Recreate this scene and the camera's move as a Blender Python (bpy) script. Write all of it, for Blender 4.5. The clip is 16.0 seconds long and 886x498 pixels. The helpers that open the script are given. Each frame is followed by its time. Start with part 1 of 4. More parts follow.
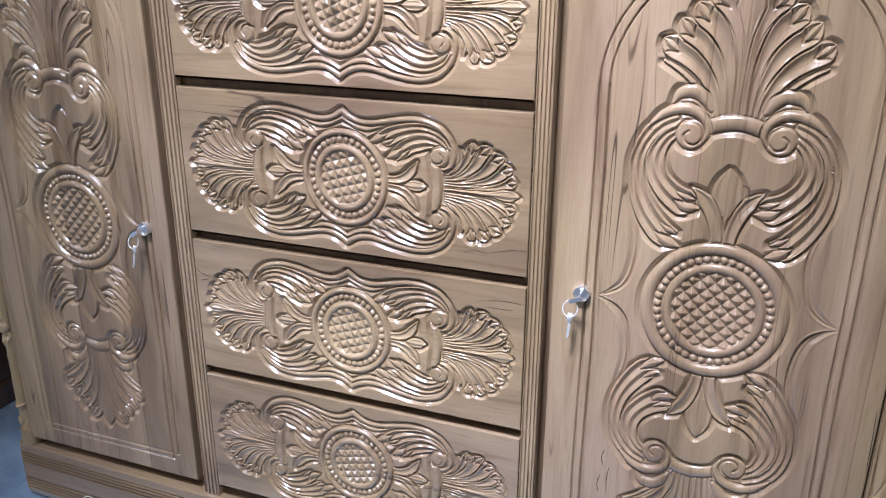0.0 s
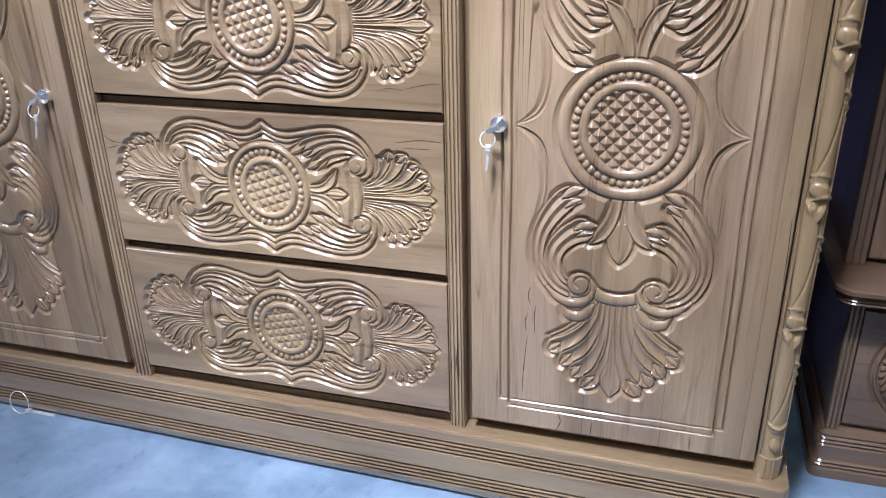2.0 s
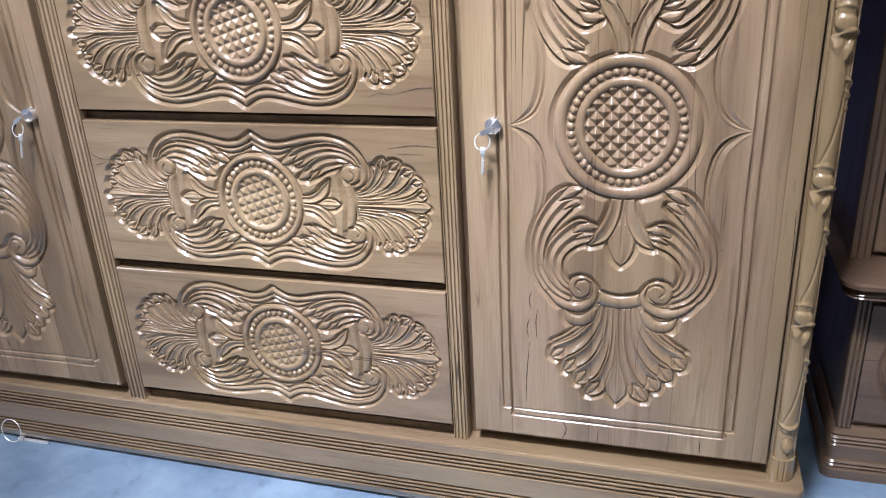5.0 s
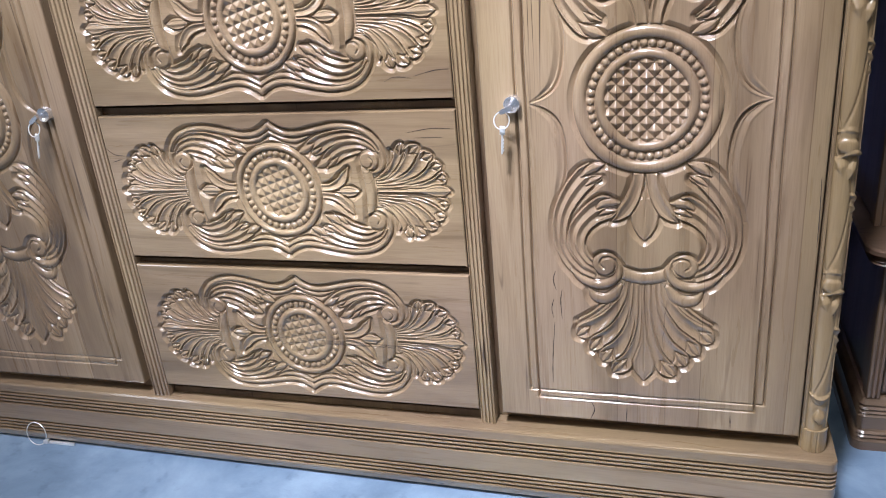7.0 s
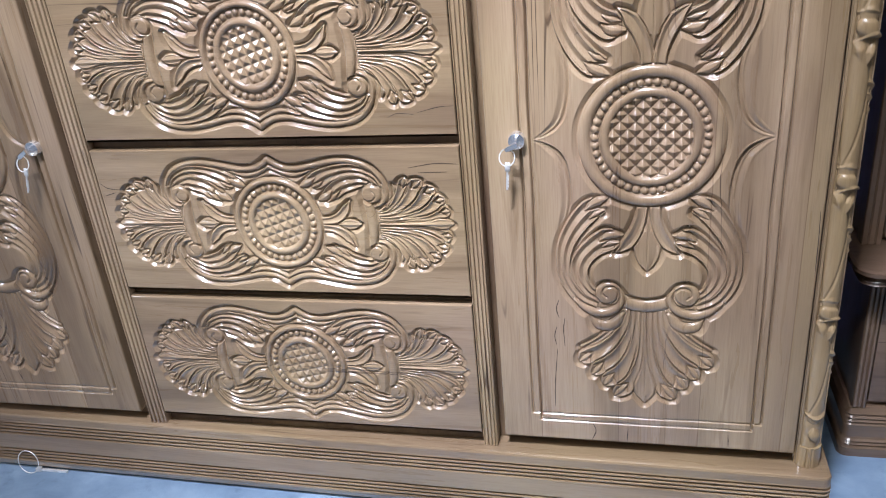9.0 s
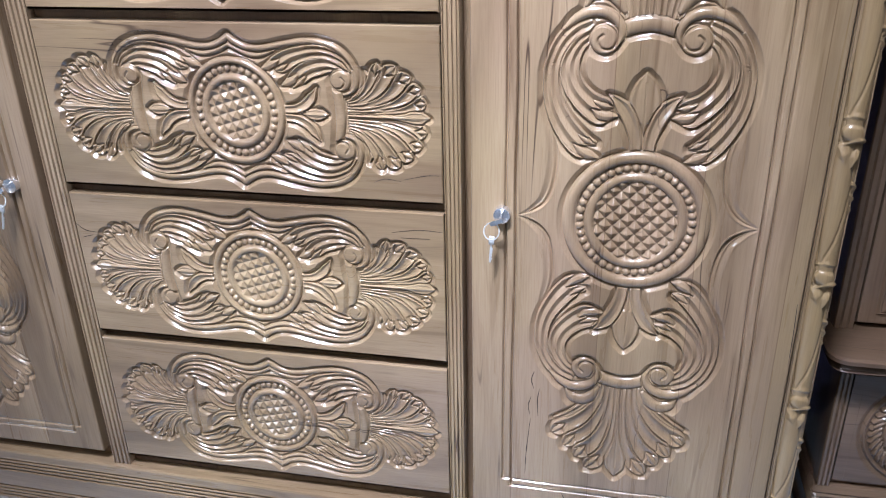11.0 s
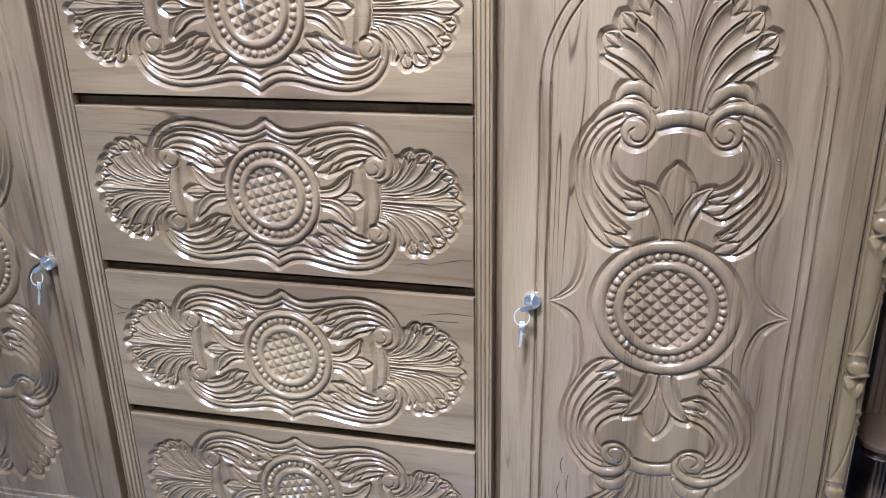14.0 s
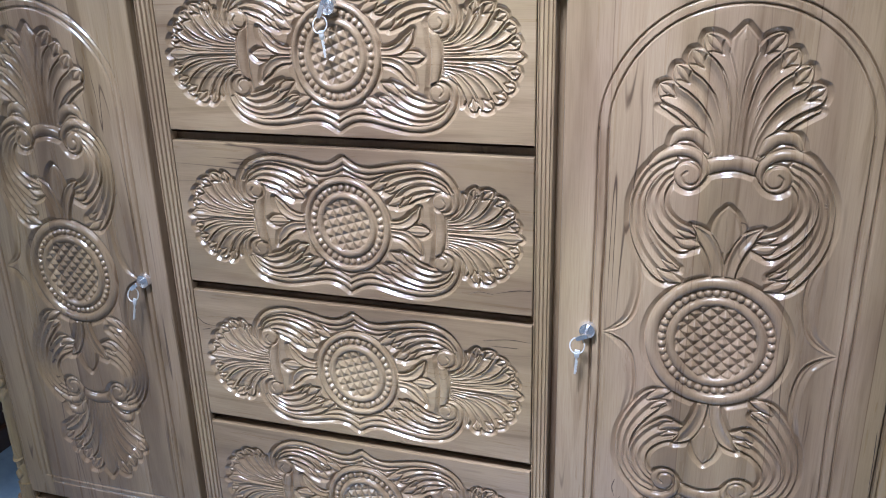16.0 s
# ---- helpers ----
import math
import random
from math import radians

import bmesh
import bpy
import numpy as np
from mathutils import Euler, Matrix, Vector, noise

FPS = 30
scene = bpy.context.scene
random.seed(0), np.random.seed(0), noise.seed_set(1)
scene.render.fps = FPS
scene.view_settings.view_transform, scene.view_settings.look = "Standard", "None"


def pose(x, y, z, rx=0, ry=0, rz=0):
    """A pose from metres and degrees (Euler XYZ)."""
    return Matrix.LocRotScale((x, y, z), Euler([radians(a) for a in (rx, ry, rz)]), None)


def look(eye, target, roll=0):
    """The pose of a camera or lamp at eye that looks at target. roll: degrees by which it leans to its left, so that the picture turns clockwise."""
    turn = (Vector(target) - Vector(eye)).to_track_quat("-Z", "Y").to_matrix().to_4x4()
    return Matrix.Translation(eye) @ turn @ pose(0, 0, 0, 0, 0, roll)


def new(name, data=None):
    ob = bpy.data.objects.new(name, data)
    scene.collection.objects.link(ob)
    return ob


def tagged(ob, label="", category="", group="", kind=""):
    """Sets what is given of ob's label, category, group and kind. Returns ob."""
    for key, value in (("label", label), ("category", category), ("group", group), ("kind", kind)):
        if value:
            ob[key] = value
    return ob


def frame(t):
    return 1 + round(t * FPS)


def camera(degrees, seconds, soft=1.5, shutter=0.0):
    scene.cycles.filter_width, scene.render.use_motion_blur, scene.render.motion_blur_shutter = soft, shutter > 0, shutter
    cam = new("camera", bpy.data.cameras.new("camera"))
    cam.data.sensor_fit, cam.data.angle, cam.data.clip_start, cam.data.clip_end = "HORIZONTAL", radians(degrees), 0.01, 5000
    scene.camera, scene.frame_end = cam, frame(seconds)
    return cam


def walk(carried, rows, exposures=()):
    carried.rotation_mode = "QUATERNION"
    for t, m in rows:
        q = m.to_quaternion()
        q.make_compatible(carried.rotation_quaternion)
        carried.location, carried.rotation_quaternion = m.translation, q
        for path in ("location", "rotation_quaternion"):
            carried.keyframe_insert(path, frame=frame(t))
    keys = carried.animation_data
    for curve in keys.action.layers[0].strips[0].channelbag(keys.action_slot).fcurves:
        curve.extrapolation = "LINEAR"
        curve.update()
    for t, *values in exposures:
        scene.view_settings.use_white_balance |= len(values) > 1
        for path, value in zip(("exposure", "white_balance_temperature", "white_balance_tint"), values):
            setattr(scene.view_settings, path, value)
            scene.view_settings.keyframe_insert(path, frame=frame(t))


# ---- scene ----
cam = camera(56.9, 16.0, soft=1.0)
PATH = [
    (0, (0.69, -0.862, 0.914), (0.03, 0.891, 0.213), 0.3),
    (0.5, (0.698, -0.867, 0.862), (0.094, 0.905, 0.159), 1.7),
    (1, (0.723, -0.868, 0.844), (0.154, 0.904, 0.112), 0.6),
    (1.5, (0.737, -0.871, 0.818), (0.165, 0.869, 0.013), 0.3),
    (2, (0.734, -0.872, 0.8), (0.202, 0.862, -0.043), -1.4),
    (2.5, (0.73, -0.885, 0.783), (0.22, 0.855, -0.062), -1.0),
    (3, (0.733, -0.886, 0.787), (0.24, 0.867, -0.04), -1.7),
    (3.5, (0.733, -0.881, 0.787), (0.189, 0.867, -0.017), -2.4),
    (3.7, (0.728, -0.882, 0.783), (0.186, 0.873, -0.01), -2.4),
    (5.8, (0.726, -0.848, 0.778), (0.244, 0.904, -0.059), -5.1),
    (6, (0.72, -0.848, 0.776), (0.238, 0.9, -0.068), -7.9),
    (6.5, (0.716, -0.858, 0.757), (0.184, 0.889, -0.059), -7.0),
    (7, (0.709, -0.868, 0.76), (0.169, 0.883, -0.042), -5.5),
    (7.5, (0.706, -0.87, 0.778), (0.189, 0.89, -0.02), -5.6),
    (8, (0.688, -0.869, 0.789), (0.213, 0.87, -0.076), -6.7),
    (10.3, (0.647, -0.836, 0.875), (0.251, 0.917, -0.005), -2.3),
    (10.5, (0.647, -0.838, 0.871), (0.253, 0.92, 0.002), -1.5),
    (11, (0.647, -0.826, 0.889), (0.265, 0.943, 0.038), -1.3),
    (11.5, (0.641, -0.815, 0.901), (0.269, 0.958, 0.056), -0.7),
    (12, (0.636, -0.802, 0.904), (0.259, 1.0, 0.123), -1.0),
    (12.5, (0.623, -0.796, 0.899), (0.269, 1.01, 0.115), 0.3),
    (13, (0.618, -0.791, 0.901), (0.251, 1.025, 0.148), 0.1),
    (13.5, (0.614, -0.789, 0.908), (0.236, 1.032, 0.172), -0.5),
    (14, (0.63, -0.825, 0.921), (0.202, 0.989, 0.198), -1.1),
    (14.5, (0.655, -0.852, 0.941), (0.166, 0.933, 0.183), -2.2),
    (15, (0.646, -0.876, 0.957), (0.122, 0.912, 0.231), -2.9),
    (15.5, (0.646, -0.88, 0.957), (0.04, 0.888, 0.243), -2.3),
    (16, (0.646, -0.876, 0.964), (0.064, 0.908, 0.272), -1.5),
]
walk(cam, [(t, look(eye, target, roll)) for t, eye, target, roll in PATH],
     [(0, -0.27, 5850, 15), (0.5, -0.27, 5550, 11), (2, -0.17, 5900, 13), (3, -0.17, 6150, 13), (6, -0.20, 6200, 13), (8, -0.20, 6150, 13),
      (10.5, -0.26, 5900, 13), (11, -0.23, 5850, 12), (12.5, -0.32, 5450, 9.5), (14.5, -0.38, 5400, 9.5), (16, -0.49, 5500, 10)])

# ---- light ----
world = bpy.data.worlds.new("world")
scene.world = world
world.use_nodes = True
sky = world.node_tree.nodes.new("ShaderNodeTexSky")
sky.sky_type, sky.sun_disc = "NISHITA", False
sky.sun_elevation, sky.sun_rotation = radians(40), radians(220)
world.node_tree.links.new(sky.outputs[0], world.node_tree.nodes["Background"].inputs[0])
world.node_tree.nodes["Background"].inputs[1].default_value = 0.1


def area_lamp(name, eye, target, sx, sy, watts, colour):
    data = bpy.data.lights.new(name, "AREA")
    data.shape, data.size, data.size_y, data.energy, data.color = "RECTANGLE", sx, sy, watts, colour
    ob = new(name, data)
    ob.matrix_world = look(eye, target)
    return ob


area_lamp("window_daylight", (-2.55, -3.38, 1.30), (-2.55, 0, 1.30), 0.6, 0.9, 22, (0.80, 0.90, 1.0))
area_lamp("unseen_panel_glow", (-2.20, -1.50, 2.92), (-2.20, -1.50, 0), 0.50, 0.50, 37, (0.90, 0.92, 1.0))
# added frontal lamp out of view, brightens the navy gap beside the wardrobe
area_lamp("unseen_panel_glow", (0.90, -2.10, 2.92), (0.90, -2.10, 0), 0.50, 0.50, 15, (0.95, 0.98, 1.0))
FLOOD_EYE, FLOOD_AIM = (0.31, -1.18, 2.63), (0.41, 0, 0.77)
flood = area_lamp("floodlight_glow", FLOOD_EYE, FLOOD_AIM, 0.34, 0.34, 14.3, (0.80, 0.85, 1.0))
flood.data.spread = radians(43)


# ---- materials ----
def nodes_of(name, roughness=0.5, metallic=0.0):
    mat = bpy.data.materials.new(name)
    mat.use_nodes = True
    tree = mat.node_tree
    bsdf = tree.nodes["Principled BSDF"]
    bsdf.inputs["Roughness"].default_value = roughness
    bsdf.inputs["Metallic"].default_value = metallic
    return mat, tree, bsdf


def add(tree, kind, **values):
    node = tree.nodes.new(kind)
    for key, value in values.items():
        node.inputs[key.replace("_", " ")].default_value = value
    return node


def ramp(tree, source, *stops):
    node = tree.nodes.new("ShaderNodeValToRGB")
    while len(node.color_ramp.elements) < len(stops):
        node.color_ramp.elements.new(0.5)
    for el, (at, colour) in zip(node.color_ramp.elements, stops):
        el.position, el.color = at, (*colour, 1)
    tree.links.new(source, node.inputs[0])
    return node.outputs[0]


def mixed(tree, mode, factor, a, b):
    node = tree.nodes.new("ShaderNodeMix")
    node.data_type, node.blend_type = "RGBA", mode
    for value, slot in ((factor, 0), (a, 6), (b, 7)):
        if isinstance(value, (int, float)):
            node.inputs[slot].default_value = value
        elif isinstance(value, tuple):
            node.inputs[slot].default_value = (*value, 1)
        else:
            tree.links.new(value, node.inputs[slot])
    return node.outputs[2]


def wood(name, axis, light, middle, dark, gloss=0.27, blotch=1.0, coat=1.0, plank=0.0):
    """Varnished timber whose grain runs along axis (0 x, 1 y, 2 z), glued up of upright planks if they have a width."""
    mat, tree, bsdf = nodes_of(name, gloss)
    link = tree.links.new
    where = tree.nodes.new("ShaderNodeTexCoord").outputs["Object"]

    def sums(operation, value, other):
        node = tree.nodes.new("ShaderNodeMath")
        node.operation = operation
        link(value, node.inputs[0])
        node.inputs[1].default_value = other
        return node.outputs[0]

    board_tone = joint = None
    if plank:
        split = tree.nodes.new("ShaderNodeSeparateXYZ")
        link(where, split.inputs[0])
        across = sums("DIVIDE", sums("ADD", split.outputs[0], 0.031), plank)
        board = tree.nodes.new("ShaderNodeTexWhiteNoise")
        board.noise_dimensions = "1D"
        link(sums("FLOOR", across, 0), board.inputs["W"])
        board_tone = board.outputs["Value"]
        joint = sums("ABSOLUTE", sums("SUBTRACT", sums("FRACT", across, 0), 0.5), 0)
        moved = tree.nodes.new("ShaderNodeVectorMath")
        moved.operation = "MULTIPLY_ADD"
        link(board.outputs["Color"], moved.inputs[0])
        moved.inputs[1].default_value = (3.0, 3.0, 4.0)
        link(where, moved.inputs[2])
        where = moved.outputs[0]

    def stretched(along, across, detail, rough=0.55, distortion=0.0):
        scale = [across] * 3
        scale[axis] = along
        mapping = tree.nodes.new("ShaderNodeMapping")
        mapping.inputs["Scale"].default_value = scale
        link(where, mapping.inputs[0])
        noise_node = add(tree, "ShaderNodeTexNoise", Scale=1.0, Detail=detail, Roughness=rough, Distortion=distortion)
        link(mapping.outputs[0], noise_node.inputs["Vector"])
        return noise_node.outputs["Fac"]

    broad = stretched(1.3, 9.0, 4, 0.55, 0.8)
    figure = stretched(4.0, 70.0, 5, 0.6, 0.6)
    pore = stretched(22.0, 620.0, 3, 0.6)
    streak = stretched(2.6, 34.0, 3, 0.5, 1.2)
    tint = stretched(3.0, 6.0, 2)
    rings_map = tree.nodes.new("ShaderNodeMapping")
    ring_scale = [9.0] * 3
    ring_scale[axis] = 0.75
    rings_map.inputs["Scale"].default_value = ring_scale
    link(where, rings_map.inputs[0])
    rings = add(tree, "ShaderNodeTexWave", Scale=1.1, Distortion=7.0, Detail=3.0)
    rings.inputs["Detail Scale"].default_value = 0.8
    rings.wave_type, rings.wave_profile = "BANDS", "SAW"
    rings.bands_direction = "DIAGONAL"
    link(rings_map.outputs[0], rings.inputs["Vector"])
    base = ramp(tree, broad, (0.28, dark), (0.49, middle), (0.64, light))
    fig = ramp(tree, figure, (0.30, (0.80, 0.76, 0.71)), (0.65, (1.05, 1.04, 1.03)))
    base = mixed(tree, "MULTIPLY", 0.30, base, fig)
    base = mixed(tree, "MULTIPLY", 0.28, base, ramp(tree, rings.outputs["Fac"], (0.0, (1.05, 1.05, 1.04)), (0.72, (0.98, 0.96, 0.93)), (0.93, (0.66, 0.58, 0.50)), (1.0, (0.90, 0.86, 0.82))))
    base = mixed(tree, "MULTIPLY", 0.24, base, ramp(tree, pore, (0.36, (0.62, 0.56, 0.5)), (0.56, (1.04, 1.04, 1.04))))
    base = mixed(tree, "MULTIPLY", min(0.5 * blotch, 1.0), base, ramp(tree, streak, (0.58, (1, 1, 1)), (0.70, (0.56, 0.50, 0.43))))
    crack, gate = stretched(1.7, 26.0, 2, 0.5, 0.6), stretched(3.5, 12.0, 2)
    thin = ramp(tree, crack, (0.490, (0, 0, 0)), (0.4975, (1, 1, 1)), (0.5025, (1, 1, 1)), (0.510, (0, 0, 0)))
    where_cracked = mixed(tree, "MULTIPLY", 1.0, thin, ramp(tree, gate, (0.56, (0, 0, 0)), (0.66, (min(0.9 * blotch, 1.0),) * 3)))
    base = mixed(tree, "MIX", where_cracked, base, (0.06, 0.034, 0.02))
    base = mixed(tree, "MULTIPLY", 1.0, base, ramp(tree, tint, (0.34, (0.92, 0.88, 0.90)), (0.66, (1.06, 1.06, 0.96))))
    if plank:
        base = mixed(tree, "MULTIPLY", 0.25, base, ramp(tree, board_tone, (0.0, (0.95, 0.93, 0.92)), (0.5, (1.0, 1.0, 0.97)), (1.0, (1.04, 1.04, 1.01))))
        base = mixed(tree, "MULTIPLY", 0.6, base, ramp(tree, joint, (0.4925, (1, 1, 1)), (0.4965, (0.42, 0.34, 0.28))))
    link(base, bsdf.inputs["Base Color"])
    rough = tree.nodes.new("ShaderNodeMapRange")
    rough.inputs["To Min"].default_value, rough.inputs["To Max"].default_value = gloss - 0.07, gloss + 0.12
    link(figure, rough.inputs["Value"])
    link(rough.outputs[0], bsdf.inputs["Roughness"])
    bsdf.inputs["Specular IOR Level"].default_value = 0.30
    bsdf.inputs["Coat Weight"].default_value = coat
    bsdf.inputs["Coat Roughness"].default_value = 0.07
    bsdf.inputs["Coat IOR"].default_value = 1.62
    wobble = add(tree, "ShaderNodeTexNoise", Scale=95.0, Detail=4.0)
    link(where, wobble.inputs["Vector"])
    height = tree.nodes.new("ShaderNodeMath")
    height.operation = "MULTIPLY_ADD"
    link(pore, height.inputs[0])
    height.inputs[1].default_value = 0.5
    link(wobble.outputs["Fac"], height.inputs[2])
    bump = add(tree, "ShaderNodeBump", Strength=0.24, Distance=0.0010)
    link(height.outputs[0], bump.inputs["Height"])
    link(bump.outputs[0], bsdf.inputs["Normal"])
    return mat


TAN = ((0.366, 0.266, 0.168), (0.279, 0.197, 0.117), (0.170, 0.115, 0.067))
WOOD_X = wood("varnished_wood_across", 0, *TAN)
WOOD_Z = wood("varnished_wood_upright", 2, *TAN, 0.27, 1.3, 1.0, 0.097)
WOOD_PALE = wood("pale_carved_wood", 2, (0.37, 0.272, 0.145), (0.30, 0.215, 0.108), (0.205, 0.140, 0.068), 0.36)
# carcass timber toned down, so the shade behind the fronts is in its colour
WOOD_SHADED = wood("shade_toned_carcass_wood", 2, (0.20, 0.135, 0.075), (0.15, 0.095, 0.055), (0.10, 0.06, 0.035), 0.55, 1.0, 0.0)
# like timber for the side cabinet, its dimness in the shade put into the brown
WOOD_BROWN_X = wood("shade_toned_wood_across", 0, (0.215, 0.142, 0.092), (0.168, 0.109, 0.069), (0.115, 0.073, 0.046), 0.34)
WOOD_BROWN_Z = wood("shade_toned_wood_upright", 2, (0.215, 0.142, 0.092), (0.168, 0.109, 0.069), (0.115, 0.073, 0.046), 0.34)
WOOD_DARK = wood("dark_polished_wood", 2, (0.12, 0.065, 0.035), (0.08, 0.042, 0.023), (0.05, 0.026, 0.015), 0.4)


def plain(name, light, dark, scale, roughness, metallic=0.0, bump_height=0.0):
    """A plain surface with a cloudy change of tone and a fine relief."""
    mat, tree, bsdf = nodes_of(name, roughness, metallic)
    where = tree.nodes.new("ShaderNodeTexCoord").outputs["Object"]
    cloud = add(tree, "ShaderNodeTexNoise", Scale=scale, Detail=6.0, Roughness=0.6)
    tree.links.new(where, cloud.inputs["Vector"])
    tree.links.new(ramp(tree, cloud.outputs["Fac"], (0.35, dark), (0.65, light)), bsdf.inputs["Base Color"])
    if bump_height:
        fine = add(tree, "ShaderNodeTexNoise", Scale=scale * 25, Detail=4.0)
        tree.links.new(where, fine.inputs["Vector"])
        bump = add(tree, "ShaderNodeBump", Strength=0.4, Distance=bump_height)
        tree.links.new(fine.outputs["Fac"], bump.inputs["Height"])
        tree.links.new(bump.outputs[0], bsdf.inputs["Normal"])
    return mat


def floor_material():
    mat, tree, bsdf = nodes_of("bluish_cement", 0.42)
    where = tree.nodes.new("ShaderNodeTexCoord").outputs["Object"]
    big = add(tree, "ShaderNodeTexNoise", Scale=7.0, Detail=7.0, Roughness=0.62, Distortion=0.4)
    spots = add(tree, "ShaderNodeTexNoise", Scale=26.0, Detail=5.0, Roughness=0.6)
    for node in (big, spots):
        tree.links.new(where, node.inputs["Vector"])
    colour = ramp(tree, big.outputs["Fac"], (0.32, (0.125, 0.182, 0.250)), (0.5, (0.190, 0.266, 0.350)), (0.68, (0.262, 0.350, 0.440)))
    colour = mixed(tree, "MULTIPLY", 0.7, colour, ramp(tree, spots.outputs["Fac"], (0.30, (0.62, 0.64, 0.66)), (0.42, (1, 1, 1))))
    tree.links.new(colour, bsdf.inputs["Base Color"])
    fine = add(tree, "ShaderNodeTexNoise", Scale=240.0, Detail=4.0)
    tree.links.new(where, fine.inputs["Vector"])
    bump = add(tree, "ShaderNodeBump", Strength=0.3, Distance=0.001)
    tree.links.new(fine.outputs["Fac"], bump.inputs["Height"])
    tree.links.new(bump.outputs[0], bsdf.inputs["Normal"])
    return mat


FLOOR = floor_material()
NAVY = plain("navy_painted_plaster", (0.24, 0.25, 0.52), (0.20, 0.21, 0.45), 5, 0.7, 0, 0.001)
# made-up tone for the unseen walls, reflects warm fill into the shadows
CREAM = plain("cream_bounce_plaster", (0.70, 0.58, 0.43), (0.62, 0.51, 0.38), 4, 0.75, 0, 0.001)
WHITE = plain("white_paint", (0.78, 0.77, 0.74), (0.70, 0.69, 0.66), 3, 0.7, 0, 0.001)
CHROME = plain("bright_chrome", (0.93, 0.93, 0.94), (0.80, 0.81, 0.84), 60, 0.24, 0.92)
STEEL = plain("nickelled_steel", (0.88, 0.87, 0.84), (0.74, 0.73, 0.70), 80, 0.34, 0.6)
GLOW, _tree, _bsdf = nodes_of("lamp_diffuser")
_bsdf.inputs["Emission Color"].default_value = (1.0, 0.95, 0.86, 1)
_bsdf.inputs["Emission Strength"].default_value = 6.0


# ---- building helpers ----
def rooted(name, place, label, category, group="", kind=""):
    ob = new(name)
    ob.empty_display_size = 0.05
    ob.matrix_basis = Matrix.Translation(place)
    return tagged(ob, label, category, group, kind)


def world_of(ob):
    m = ob.matrix_basis.copy()
    while ob.parent:
        m = ob.parent.matrix_basis @ ob.matrix_parent_inverse @ m
        ob = ob.parent
    return m


def attach(name, mesh, parent, label=""):
    ob = new(name, mesh)
    if parent:
        ob.parent = parent
        ob.matrix_parent_inverse = world_of(parent).inverted()
    return tagged(ob, label)


def part(name, bm, material, parent, label="", smooth=False):
    mesh = bpy.data.meshes.new(name)
    bmesh.ops.recalc_face_normals(bm, faces=bm.faces)
    bm.to_mesh(mesh)
    bm.free()
    mesh.materials.append(material)
    if smooth:
        mesh.polygons.foreach_set("use_smooth", [True] * len(mesh.polygons))
        mesh.set_sharp_from_angle(angle=radians(40))
    return attach(name, mesh, parent, label)


def cuboid(bm, x0, y0, z0, x1, y1, z1, bevel=0.0):
    made = bmesh.ops.create_cube(bm, size=1)["verts"]
    for v in made:
        v.co = (x0 + (v.co.x + .5) * (x1 - x0), y0 + (v.co.y + .5) * (y1 - y0), z0 + (v.co.z + .5) * (z1 - z0))
    if bevel:
        edges = {e for v in made for e in v.link_edges}
        bmesh.ops.bevel(bm, geom=list(edges), offset=bevel, segments=2, profile=0.6, affect="EDGES")
    return bm


def block(x0, y0, z0, x1, y1, z1, bevel=0.0):
    return cuboid(bmesh.new(), x0, y0, z0, x1, y1, z1, bevel)


def prism(outline, z0, z1):
    """An upright bar with the given outline in x and y."""
    bm = bmesh.new()
    low = [bm.verts.new((x, y, z0)) for x, y in outline]
    high = [bm.verts.new((x, y, z1)) for x, y in outline]
    n = len(outline)
    for i in range(n):
        bm.faces.new((low[i], low[(i + 1) % n], high[(i + 1) % n], high[i]))
    bm.faces.new(low[::-1])
    bm.faces.new(high)
    return bm


def lathe_strip(profile, corners):
    """A moulding: the profile (outward, z) led round the corners (x, y, outward x, outward y)."""
    bm = bmesh.new()
    rows = [[bm.verts.new((x + ox * out, y + oy * out, z)) for out, z in profile] for x, y, ox, oy in corners]
    for a, b in zip(rows, rows[1:]):
        for i in range(len(profile) - 1):
            bm.faces.new((a[i], b[i], b[i + 1], a[i + 1]))
    bm.faces.new(rows[0])
    bm.faces.new(rows[-1][::-1])
    return bm


def round_front(x0, x1, y0, y1, back, r):
    """Corners for lathe_strip: back, round the two front corners (at y0 and y1) with radius r, and back again."""
    left = [(x0 + r - r * math.cos(a), y0 + r - r * math.sin(a), -math.cos(a), -math.sin(a)) for a in np.linspace(0, math.pi / 2, 7)]
    right = [(x1 - r + r * math.sin(a), y1 + r - r * math.cos(a), math.sin(a), -math.cos(a)) for a in np.linspace(0, math.pi / 2, 7)]
    return [(x0, back, -1, 0), *left, *right, (x1, back, 1, 0)]


def tube(bm, points, radius, sides=8, closed=False):
    """A round bar along points."""
    rings = []
    n = len(points)
    for i, p in enumerate(points):
        p = Vector(p)
        a = Vector(points[(i - 1) % n if closed else max(i - 1, 0)])
        b = Vector(points[(i + 1) % n if closed else min(i + 1, n - 1)])
        d = (b - a).normalized()
        e = d.orthogonal() if abs(d.y) > 0.99 else d.cross(Vector((0, 1, 0)))
        e.normalize()
        f = d.cross(e)
        rings.append([bm.verts.new(p + radius * (math.cos(6.2832 * k / sides) * e + math.sin(6.2832 * k / sides) * f)) for k in range(sides)])
    for i in range(n if closed else n - 1):
        a, b = rings[i], rings[(i + 1) % n]
        for k in range(sides):
            bm.faces.new((a[k], a[(k + 1) % sides], b[(k + 1) % sides], b[k]))
    if not closed:
        bm.faces.new(rings[0][::-1])
        bm.faces.new(rings[-1])
    return bm


